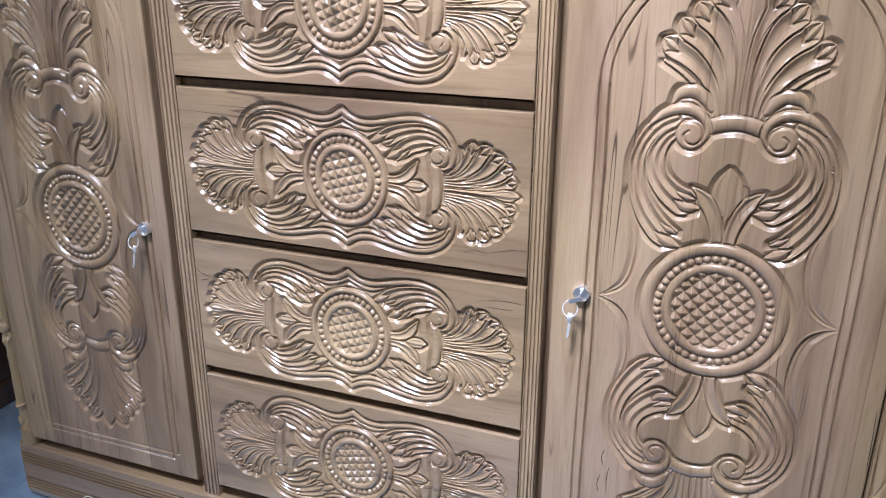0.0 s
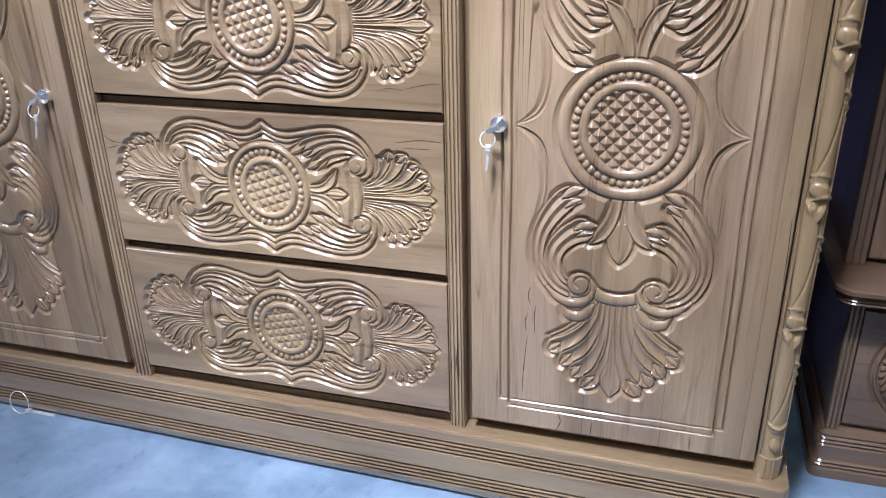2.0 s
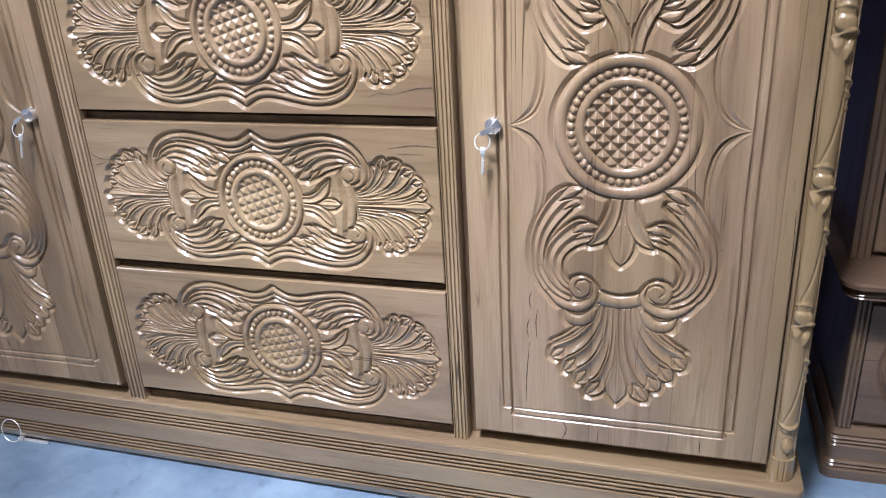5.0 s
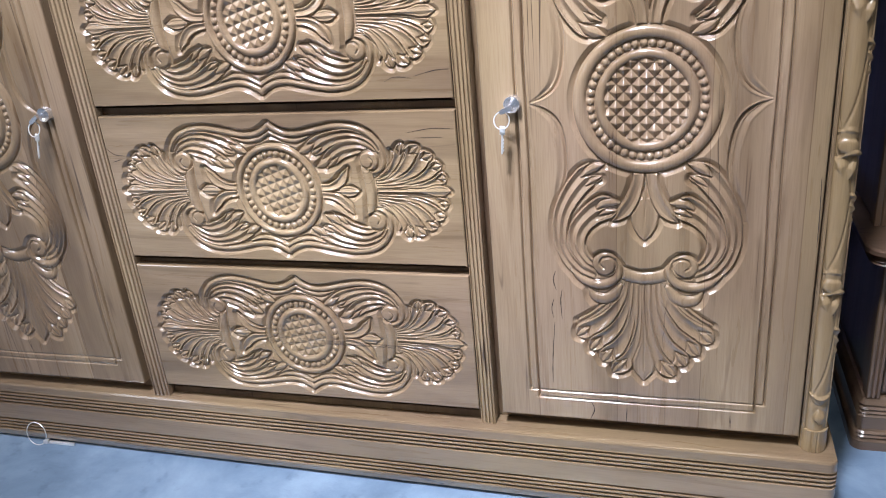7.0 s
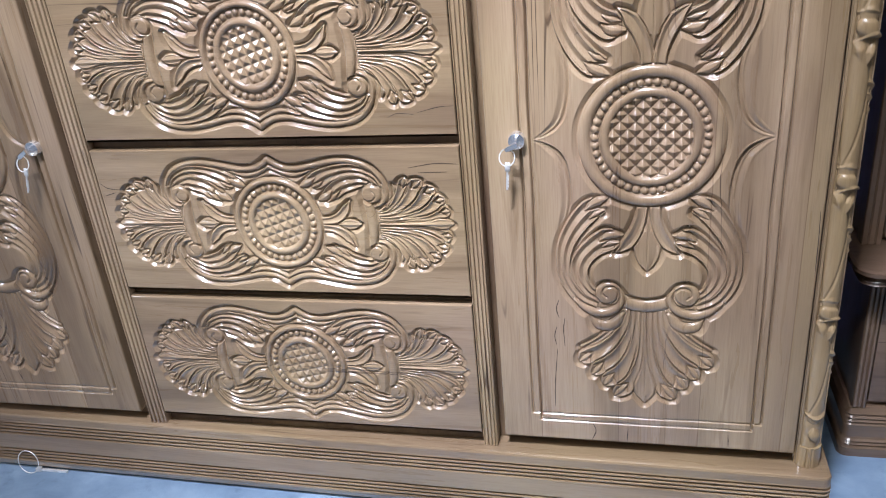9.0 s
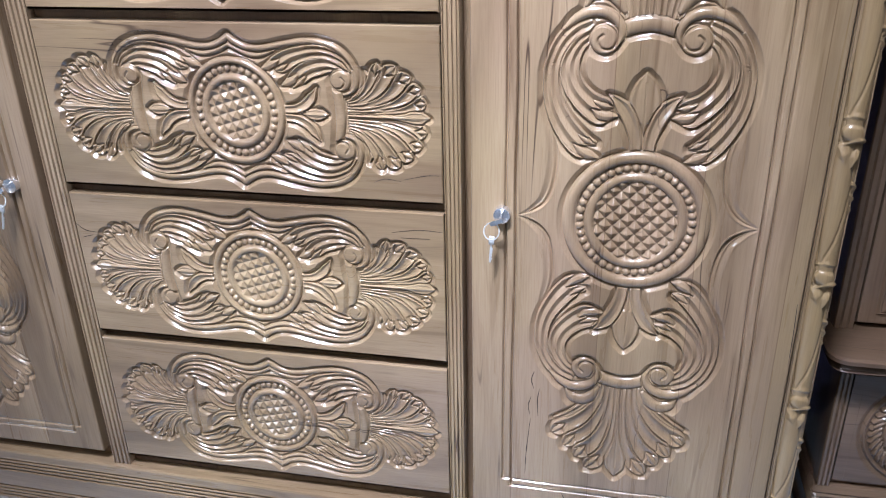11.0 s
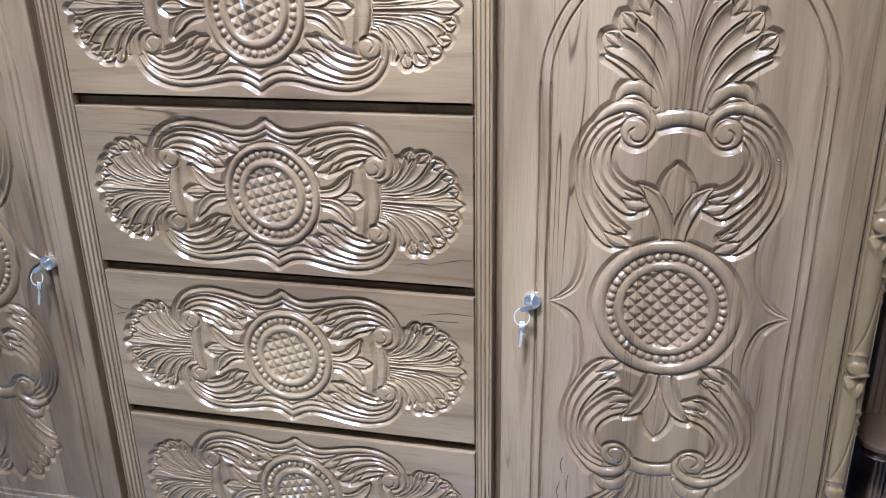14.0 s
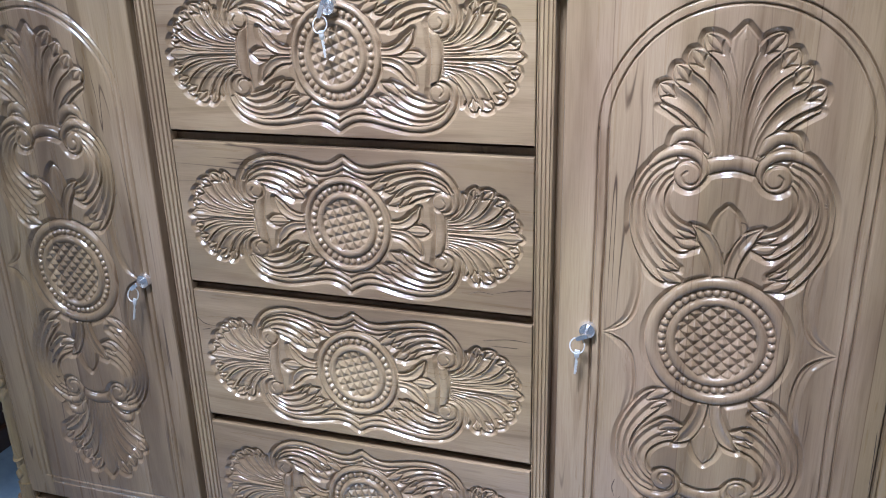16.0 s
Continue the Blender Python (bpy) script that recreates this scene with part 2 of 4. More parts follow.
# ---- carving ----
def smooth_curve(points, count=36):
    """A rounded curve through points, at even steps."""
    p = np.array(points, float)
    p = np.vstack([2 * p[0] - p[1], p, 2 * p[-1] - p[-2]])
    t = np.linspace(0, len(p) - 3 - 1e-6, count * 3)
    i, f = t.astype(int), (t % 1)[:, None]
    a, b, c, d = p[i], p[i + 1], p[i + 2], p[i + 3]
    q = 0.5 * (2 * b + (c - a) * f + (2 * a - 5 * b + 4 * c - d) * f ** 2 + (3 * b - a - 3 * c + d) * f ** 3)
    s = np.concatenate([[0], np.cumsum(np.linalg.norm(np.diff(q, axis=0), axis=1))])
    even = np.linspace(0, s[-1], count)
    return np.stack([np.interp(even, s, q[:, k]) for k in range(2)], 1)


SECTIONS = {
    "round": lambda t: np.clip(1 - t ** 4, 0, 1) ** 0.6 * (1 - 0.10 * t * t),
    "roof": lambda t: 1 - 0.55 * np.abs(t),
    "cup": lambda t: (0.46 + 0.54 * np.abs(t) ** 1.5) * np.clip((1 - np.abs(t)) * 4.5, 0, 1) ** 0.6,
    "feather": lambda t: (0.50 + 0.50 * np.clip((t + 1) / 1.7, 0, 1) ** 1.2) * np.clip((1 - np.abs(t)) * 6, 0, 1) ** 0.55,
    "lobe": lambda t: (1 - 0.30 * t * t) * np.clip((1 - np.abs(t)) * 6, 0, 1) ** 0.5,
}


class Carving:
    """Heights over a patch of board: strokes of the gouge, raised out of a ground that is sunk round them."""

    def __init__(self, us, vs):
        self.u, self.v = np.meshgrid(us, vs)
        self.height = np.zeros_like(self.u)
        self.far = np.full_like(self.u, 1.0)

    def put(self, inside_distance, height, sel):
        self.far[sel] = np.minimum(self.far[sel], inside_distance)
        self.height[sel] = np.maximum(self.height[sel], np.where(inside_distance < 0, height, 0))

    def stroke(self, points, widths, tall, section="round", heights=(1, 1), count=30):
        c = smooth_curve(points, count)
        reach = max(widths) + 0.013
        lo, hi = c.min(0) - reach, c.max(0) + reach
        sel = np.where((self.u > lo[0]) & (self.u < hi[0]) & (self.v > lo[1]) & (self.v < hi[1]))
        if not len(sel[0]):
            return
        p = np.stack([self.u[sel], self.v[sel]], 1)
        best, along, side = np.full(len(p), 9.0), np.zeros(len(p)), np.ones(len(p))
        for i in range(len(c) - 1):
            a, d = c[i], c[i + 1] - c[i]
            r = p - a
            f = np.clip((r @ d) / (d @ d), 0, 1)
            off = r - f[:, None] * d
            dist = np.hypot(off[:, 0], off[:, 1])
            near = dist < best
            best[near], along[near] = dist[near], (i + f[near]) / (len(c) - 1)
            side[near] = np.sign(d[0] * off[near, 1] - d[1] * off[near, 0])
        w = np.interp(along, np.linspace(0, 1, len(widths)), widths)
        h = tall * np.interp(along, np.linspace(0, 1, len(heights)), heights)
        t = np.clip(best / np.maximum(w, 1e-5), 0, 1)
        self.put(best - w, h * SECTIONS[section](t * side), sel)

    def cut(self, points, width, depth, count=24):
        """A V-groove of the knife along points."""
        c = smooth_curve(points, count)
        lo, hi = c.min(0) - width, c.max(0) + width
        sel = np.where((self.u > lo[0]) & (self.u < hi[0]) & (self.v > lo[1]) & (self.v < hi[1]))
        p = np.stack([self.u[sel], self.v[sel]], 1)
        if not len(p):
            return
        away = np.linalg.norm(p[:, None] - smooth_curve(points, count * 3)[None], axis=2)
        at = np.argmin(away, axis=1)
        d = away[np.arange(len(p)), at]
        depth = depth * np.clip(at / (count * 0.9), 0.05, 1)
        self.height[sel] = np.maximum(self.height[sel] - depth * np.clip(1 - d / width, 0, 1), np.minimum(self.height[sel], .0004))

    def result(self, deep, wide):
        """Heights above the board's face."""
        h = np.pad(self.height, 1, mode="edge")
        h = (h[:-2] + 7 * h[1:-1] + h[2:]) / 9
        self.height = (h[:, :-2] + 7 * h[:, 1:-1] + h[:, 2:]) / 9
        f = np.clip(1 - self.far / wide, 0, 1)
        ground = -deep * f
        return (ground + self.height * 0.84) * 1.26


def mirrored(quarter):
    half = np.concatenate([quarter[:, :0:-1], quarter], 1)
    return np.concatenate([half[:0:-1], half], 0)


def wavy(u, v, seed, size, amount):
    """A slow, hand-cut unevenness."""
    rng = np.random.default_rng(seed)
    total = np.zeros_like(u)
    for _ in range(7):
        a, b, c = rng.uniform(-1, 1), rng.uniform(-1, 1), rng.uniform(0, 6.28)
        total += np.sin(6.28 * (a * u + b * v) / size + c)
    return total * amount / 4


def relief_mesh(name, xs, zs, up, keep, material, y0=0.0):
    """The faces that keep names, of the sheet of heights up over xs and zs, facing -y."""
    rows, cols = up.shape
    gz, gx = np.gradient(up)
    normal = np.stack([-gx / np.gradient(xs, axis=1), -np.ones_like(up), -gz / np.gradient(zs, axis=0)], -1)
    normal /= np.linalg.norm(normal, axis=-1, keepdims=True)
    j, i = np.where(keep)
    quads = np.stack([j * cols + i, j * cols + i + 1, (j + 1) * cols + i + 1, (j + 1) * cols + i], 1)
    used, index = np.unique(quads, return_inverse=True)
    co = np.stack([xs.ravel(), y0 - up.ravel(), zs.ravel()], 1)[used]
    mesh = bpy.data.meshes.new(name)
    mesh.vertices.add(len(used))
    mesh.vertices.foreach_set("co", co.astype(np.float32).ravel())
    mesh.loops.add(len(quads) * 4)
    mesh.loops.foreach_set("vertex_index", index.astype(np.int32).ravel())
    mesh.polygons.add(len(quads))
    mesh.polygons.foreach_set("loop_start", np.arange(0, len(quads) * 4, 4, dtype=np.int32))
    mesh.update(calc_edges=True)
    mesh.polygons.foreach_set("use_smooth", np.ones(len(quads), bool))
    mesh.normals_split_custom_set_from_vertices(normal.reshape(-1, 3)[used].tolist())
    mesh.materials.append(material)
    return mesh


class Relief:
    """Gouge work sunk into a board whose face is height 0: pieces are painted one over the other, then a bevel is cut round them all."""

    def __init__(self, us, vs):
        self.u, self.v = np.meshgrid(us, vs)
        self.step = us[1] - us[0]
        self.height = np.zeros_like(self.u)
        self.live = np.zeros(self.u.shape, bool)
        self.channel = np.zeros_like(self.u)

    def near(self, c, reach):
        """The cells round a curve: distance to it, share of the way along, and side."""
        lo, hi = c.min(0) - reach, c.max(0) + reach
        sel = np.where((self.u > lo[0]) & (self.u < hi[0]) & (self.v > lo[1]) & (self.v < hi[1]))
        p = np.stack([self.u[sel], self.v[sel]], 1)
        best, along, side = np.full(len(p), 9.0), np.zeros(len(p)), np.ones(len(p))
        for i in range(len(c) - 1):
            a, d = c[i], c[i + 1] - c[i]
            r = p - a
            f = np.clip((r @ d) / (d @ d), 0, 1)
            off = r - f[:, None] * d
            dist = np.hypot(off[:, 0], off[:, 1])
            close = dist < best
            best[close], along[close] = dist[close], (i + f[close]) / (len(c) - 1)
            side[close] = np.sign(d[0] * off[close, 1] - d[1] * off[close, 0])
        return sel, best, along, side

    def paint(self, sel, inside, height, moat):
        """Lays a piece over what is there, with a cut round it where it covers other pieces."""
        def at(mask):
            return sel[0][mask], sel[1][mask]
        ring = at(moat & ~inside)
        self.height[ring] = np.where(self.live[ring], np.minimum(self.height[ring], FLOOR_LEVEL * .80), self.height[ring])
        self.height[at(inside)] = height[inside]
        self.live[at(inside)] = True

    def stroke(self, points, widths, tall, section="roll", heights=(1, 1), count=34, base=None, moat=.0011):
        c = smooth_curve(points, count)
        sel, best, along, side = self.near(c, max(widths) + .003)
        w = np.interp(along, np.linspace(0, 1, len(widths)), widths)
        h = tall * np.interp(along, np.linspace(0, 1, len(heights)), heights)
        t = np.clip(best / np.maximum(w, 1e-5), 0, 1) * side
        self.paint(sel, best < w, (FLOOR_LEVEL if base is None else base) + h * CUTS[section](t), best < w + moat)

    def flutes(self, first, second, number, tall, ends=(1,), section="flute", heights=(.8, 1, 1, .9), point=.10):
        """A sheaf of hollow strands between two guides; each ends in a point at its own share of the way."""
        n, m = 420, 130
        a, b = smooth_curve(first, n), smooth_curve(second, n)
        s, t = np.meshgrid(np.linspace(0, 1, m), np.linspace(0, 1, n))
        p = a[:, None] * (1 - s[..., None]) + b[:, None] * s[..., None]
        f = (s * number) % 1
        f[:, -1] = 1
        which = np.minimum((s * number).astype(int), number - 1)
        stop = np.array([ends[min(k, len(ends) - 1)] for k in range(number)])[which] - point * np.abs(2 * f - 1) ** 1.5
        h = FLOOR_LEVEL + tall * np.interp(t, np.linspace(0, 1, len(heights)), heights) * CUTS[section](2 * f - 1)
        keep = t <= stop
        j = np.round((p[..., 1] - self.v[0, 0]) / self.step).astype(int)
        i = np.round((p[..., 0] - self.u[0, 0]) / self.step).astype(int)
        keep &= (j >= 0) & (i >= 0) & (j < self.u.shape[0]) & (i < self.u.shape[1])
        flat = (j * self.u.shape[1] + i)[keep]
        count = np.bincount(flat, minlength=self.u.size)
        total = np.bincount(flat, h[keep], minlength=self.u.size)
        hit = count > 0
        self.height.ravel()[hit] = total[hit] / count[hit]
        self.live.ravel()[hit] = True
        for edge in (first, second):
            self.stroke(edge, (.0010, .0010), tall * .94, "roll", heights, 60, moat=0)

    def cut(self, points, width, depth, count=30, heads=(.3, 1, 1, .5)):
        """A V-groove of the knife along points."""
        sel, best, along, _ = self.near(smooth_curve(points, count), width + .001)
        depth = depth * np.interp(along, np.linspace(0, 1, len(heads)), heads)
        self.height[sel] = np.maximum(self.height[sel] - depth * np.clip(1 - best / width, 0, 1), np.minimum(self.height[sel], FLOOR_LEVEL))

    def gouge(self, points, widths, depth, count=70):
        """A channel cut straight into the plain board, steep on its outer side."""
        sel, best, along, side = self.near(smooth_curve(points, count), max(widths) + .001)
        w = np.interp(along, np.linspace(0, 1, len(widths)), widths)
        t = np.clip(best / np.maximum(w, 1e-5), 0, 1) * side
        deep = np.interp(t, (-1, -.45, -.05, .12, .30, .62, .78, 1), (0, .42, .62, .36, .50, 1, .95, 0)) * np.minimum(1, w / .0045)
        self.channel[sel] = np.minimum(self.channel[sel], -depth * np.where(best < w, deep, 0))

    def line(self, points, width, depth):
        """A plain V-groove in the board."""
        c = np.array(points, float)
        sel, best, _, _ = self.near(c, width + .001)
        self.channel[sel] = np.minimum(self.channel[sel], -depth * np.clip(1.25 * (1 - best / width), 0, 1))

    def disc(self, cu, cv, radius, tall, moat=.0012):
        d = np.hypot(self.u - cu, self.v - cv)
        sel = np.where(d < radius + .003)
        r = d[sel] / radius
        self.paint(sel, r < 1, FLOOR_LEVEL + tall * (1 - .22 * r ** 2 - .25 * np.clip(r - .86, 0, 1) / .14), d[sel] < radius + moat)

    def whole(self):
        """The same with the other three quarters mirrored on."""
        full = Relief(np.arange(3.0), np.arange(3.0))
        full.step = self.step
        full.u, full.v, full.height, full.live, full.channel = [mirrored(a) for a in (self.u, self.v, self.height, self.live, self.channel)]
        full.u[:, :self.u.shape[1] - 1] *= -1
        full.v[:self.u.shape[0] - 1] *= -1
        return full

    def medallion(self, ru, rv, rings, beads, tall, cell, turn, squash=1.0, peak=.86):
        """Rings (inner, outer, height), a row of beads and a field of cut pyramids, in shares of the radius."""
        mean = (ru + rv) / 2
        r = np.hypot(self.u / ru, self.v / rv)
        sel = np.where(r < 1.05)
        rs, us, vs = r[sel], self.u[sel], self.v[sel]
        h = np.full(len(rs), .20 * tall)
        for a, b, share in rings:
            t = np.clip(np.abs(rs - (a + b) / 2) / ((b - a) / 2), 0, 1)
            h = np.maximum(h, tall * (.20 + (share - .20) * np.sqrt(1 - t * t)))
        at, number = beads
        angle = np.arctan2(vs / rv, us / ru)
        step = 2 * math.pi / number
        da = ((angle + step / 2) % step - step / 2) * at * mean
        q = (da ** 2 + ((rs - at) * mean) ** 2) / (.47 * step * at * mean) ** 2
        h = np.maximum(h, tall * (.20 + .62 * np.sqrt(np.clip(1 - q, 0, 1))))
        ca, sa = math.cos(turn), math.sin(turn)
        a, b = (us * ca + vs * sa) / cell, (vs * ca - us * sa) / (cell * squash)
        tri = 1 - 2 * np.maximum(np.abs(a % 1 - .5), np.abs(b % 1 - .5))
        h = np.where(rs < rings[0][0] + .02, np.maximum(tall * (.10 + peak * tri), np.where(rs > rings[0][0], h, 0)), h)
        self.paint(sel, rs < 1, FLOOR_LEVEL + h, (rs - 1) * mean < .0012)

    def finish(self, wide):
        """Heights above the board's face and the distance from the ornament, on every second cell."""
        far = apart_from(self.live, self.step, 30)
        soft = blurred(far, 3)
        f = np.clip(1 - soft / wide, 0, 1)
        up = np.where(self.live, self.height, np.minimum(FLOOR_LEVEL * f ** .8, self.channel))
        far = np.minimum(far, apart_from(self.channel < 0, self.step, 30))
        j, i = (up.shape[0] // 2) % 2, (up.shape[1] // 2) % 2
        return blurred(up, 1)[j::2, i::2], far[j::2, i::2]


def blurred(a, times):
    for _ in range(times):
        p = np.pad(a, 1, mode="edge")
        p = (p[:-2] + 2 * p[1:-1] + p[2:]) / 4
        a = (p[:, :-2] + 2 * p[:, 1:-1] + p[:, 2:]) / 4
    return a


FLOOR_LEVEL = -.0057
CUTS = {
    "roll": lambda t: np.sqrt(np.clip(1 - .86 * t * t, 0, 1)),
    "hollow": lambda t: np.interp(np.abs(t), (0, .30, .60, .84, .93, 1), (.30, .40, .70, 1, .96, .40)),
    "flute": lambda t: .22 + .78 * np.abs(t) ** 1.35,
    "leaf": lambda t: .92 - .30 * np.abs(t) - .18 * np.clip(np.abs(t) - .8, 0, 1) / .2,
    "petal": lambda t: np.interp(t, (-1, -.86, -.70, -.20, .35, .75, .90, 1), (.35, .95, 1, .62, .50, .84, .92, .35)),
    "bud": lambda t: np.interp(np.abs(t), (0, .10, .60, .86, 1), (.98, .90, .66, .86, .40)),
}


def apart_from(mask, step, cells=18):
    """How far each cell lies from the mask, up to so many cells."""
    big = np.full(mask.shape, 1e6)
    row = np.where(mask, 0.0, big)
    for k in range(1, cells + 1):
        row[:, k:] = np.minimum(row[:, k:], np.where(mask[:, :-k], k, 1e6))
        row[:, :-k] = np.minimum(row[:, :-k], np.where(mask[:, k:], k, 1e6))
    best = row ** 2
    for k in range(1, cells + 1):
        best[k:] = np.minimum(best[k:], row[:-k] ** 2 + k * k)
        best[:-k] = np.minimum(best[:-k], row[k:] ** 2 + k * k)
    return np.minimum(np.sqrt(best) * step, 1.0)


def bent(base, tip, lean_u, lean_v, count=9):
    """A simple arc from base to tip, drawn towards a corner given in shares of the way."""
    m = base[0] + lean_u * (tip[0] - base[0]), base[1] + lean_v * (tip[1] - base[1])
    return [((1 - s) ** 2 * base[0] + 2 * s * (1 - s) * m[0] + s * s * tip[0], (1 - s) ** 2 * base[1] + 2 * s * (1 - s) * m[1] + s * s * tip[1]) for s in np.linspace(0, 1, count)]


def fan_lobes(c, seams, tips, tall):
    """Hollow lobes of a shell between seams; each ends in a pointed bud that two knife cuts part from the lobe."""
    for k, tip in enumerate(tips):
        a, b, t = np.array(seams[k]), np.array(seams[k + 1]), np.array(tip)
        way, wide = (a + b) / 2, np.linalg.norm(a - b, axis=1) / 2
        half, mid = wide[-1], way[-1]
        reach = np.linalg.norm(t - mid)
        d = (t - mid) / reach
        side = np.array((-d[1], d[0]))
        length = np.concatenate([[0], np.cumsum(np.linalg.norm(np.diff(way, axis=0), axis=1))])
        at = np.linspace(0, length[-1] + reach, 40)
        beyond = np.clip((at - length[-1]) / reach, 0, 1)
        widths = np.where(beyond > 0, half * 1.04 * (1 - beyond ** 2.6) ** .75, np.interp(at, length, wide * 1.02))
        c.stroke([*way, mid + d * reach * .5, t], widths, tall, "hollow", (.7, .9, 1, 1, .95), 60, moat=.0005)
        neck = mid - d * half * .55
        for s in (-1, 1):
            c.cut([neck, mid + d * half * .10 + side * s * half * .42, mid + d * half * .45 + side * s * half * .80], .0014, .0034, 14, (1, 1, .8))
        c.stroke([neck + d * half * .25, mid + d * reach * .42, t - d * .0008], (.0004, half * .30, half * .36, .0004), tall * .98, "leaf", (.8, 1, .9), 18, moat=.0003)
    for line in seams[:-1]:
        c.cut(line[2:], .0013, .0052, 40, (.2, 1, 1, 1))


STEP = 0.00070


def door_carving(step, half):
    """The tall ornament: medallion, flower, acanthus, scroll and shell."""
    c = Relief(np.arange(0, 0.1462, step / 2), np.arange(0, 0.3882, step / 2))
    # channel from the side point up along the leaf
    c.gouge([(.1245, .001), (.111, .008), (.0985, .021), (.0915, .045), (.0900, .075), (.0950, .100), (.1010, .118), (.1050, .132)],
            (.0008, .0046, .0062, .0062, .0060, .0054, .0036, .0010), .0042)
    # shell
    ends = ((.0012, .214, .0135, .3270), (.0066, .214, .0325, .3175), (.0120, .2135, .0465, .3000), (.0174, .2125, .0590, .2850), (.0226, .2115, .0745, .2705), (.0275, .210, .0765, .2650))
    seams = [bent((a, b), (p, q), .04 * k, .90 - .06 * k) for k, (a, b, p, q) in enumerate(ends)]
    c.flutes(seams[4], seams[5], 1, .0050, (1.0,), "hollow", (.8, 1, 1, .9), .15)
    fan_lobes(c, seams[:5], ((.0365, .3385), (.0490, .3230), (.0635, .3075), (.0790, .2880)), .0052)
    c.stroke([(0, .214), (0, .26), (0, .318), (0, .346)], (.0010, .0010, .0012, .0014, .0018, .0026, .0046, .0086, .0130, .0118, .0008), .0052, "bud", (.9, 1, 1, .9))
    c.cut([(0, .216), (0, .26), (0, .332)], .0012, .0022)
    # lobe over the scroll, and the bar between the scrolls
    c.stroke([(.064, .224), (.0575, .2335), (.046, .2365), (.0355, .2315), (.027, .219)], (.0015, .0058, .0066, .0062, .0030), .0048, "roll", (.6, 1, 1, .8))
    c.stroke([(.030, .2000), (.014, .2058), (0, .2078)], (.0074, .0076, .0076), .0052, "roll")
    # two acanthus leaves of hollow strands
    c.flutes([(.060, .2165), (.078, .2075), (.092, .1905), (.1005, .168), (.1022, .146), (.0995, .124), (.0915, .103), (.0800, .084), (.0660, .0705), (.0470, .0680)],
             [(.055, .203), (.071, .1945), (.0825, .180), (.0880, .163), (.0875, .146), (.0825, .128), (.0735, .113), (.0635, .1005), (.0545, .0915), (.0470, .0860)], 2, .0060, (1.0, .985), "flute", (.7, 1, 1.02, .9))
    c.flutes([(.055, .2025), (.070, .1935), (.0815, .177), (.0858, .160), (.0820, .143), (.0720, .1275), (.0585, .1140), (.0450, .1065), (.0280, .1130)],
             [(.052, .192), (.062, .184), (.0672, .172), (.0672, .160), (.0620, .1485), (.0520, .1390), (.0430, .1345), (.0360, .1315), (.0300, .1255)], 2, .0060, (1.0, .97), "flute", (.7, 1, 1.02, .9))
    for tip, inner in (([(.0690, .0830), (.0585, .0745), (.0440, .0690)], [(.064, .0935), (.0565, .0880), (.0470, .0835)]), ([(.0520, .1215), (.0420, .1150), (.0265, .1145)], [(.050, .1295), (.0410, .1255), (.0310, .1240)])):
        c.stroke(tip, (.0006, .0046, .0050, .0006), .0058, "leaf", (.9, 1, .8), 16, moat=.0014)
        c.stroke(inner, (.0006, .0034, .0006), .0052, "leaf", (.9, 1, .8), 16)
    # scroll
    c.disc(.0435, .1920, .0150, .0050)
    c.cut([(.0590, .198), (.0520, .2052), (.0420, .2050), (.0340, .1990), (.0325, .1890), (.0385, .1825), (.0475, .1840), (.0505, .1915), (.0460, .1960)], .0019, .0032, 44, (.7, 1, 1, .8))
    c.stroke([(.084, .2010), (.072, .2120), (.057, .2180), (.0425, .2165), (.0315, .2085), (.0272, .1965), (.0310, .1850)],
             (.0012, .0040, .0052, .0052, .0046, .0036, .0008), .0054, "roll", (.8, 1, 1, 1, .8), 44)
    # flower
    c.stroke([(0, .095), (0, .115), (0, .138), (0, .1590)], (.0020, .0060, .0105, .0140, .0152, .0154, .0150, .0138, .0114, .0078, .0010), .0056, "bud", (.9, 1, 1, .85))
    c.cut([(0, .100), (0, .120), (0, .150)], .0010, .0020)
    c.stroke([(.0062, .074), (.0085, .094), (.0155, .1140), (.0265, .1300), (.0350, .1368)], (.0058, .0062, .0072, .0076, .0006), .0056, "petal")
    c.cut([(0, .074), (0, .090), (.0030, .108)], .0014, .0044, heads=(1, 1, 1, .6))
    whole = c.whole()
    whole.medallion(.078, .079, ((.57, .70, .90), (.835, 1.0, 1.0)), (.768, 42), .0064, .0112, radians(45), 1.06)
    # two knife lines up the sides and over the arch, two along the bottom
    for off in (-.0052, .0052):
        r = half + off
        arch = [(-r * math.cos(a), .2395 + r * math.sin(a)) for a in np.linspace(0, math.pi, 31)]
        whole.line([(-r, -.374 + off), (-r, .2395)], .0016, .0052)
        whole.line([(r, -.374 + off), (r, .2395)], .0016, .0052)
        whole.line(arch, .0015, .0034)
        whole.line([(-r, -.374 + off), (r, -.374 + off)], .0015, .0026)
    return whole.finish(.0062)


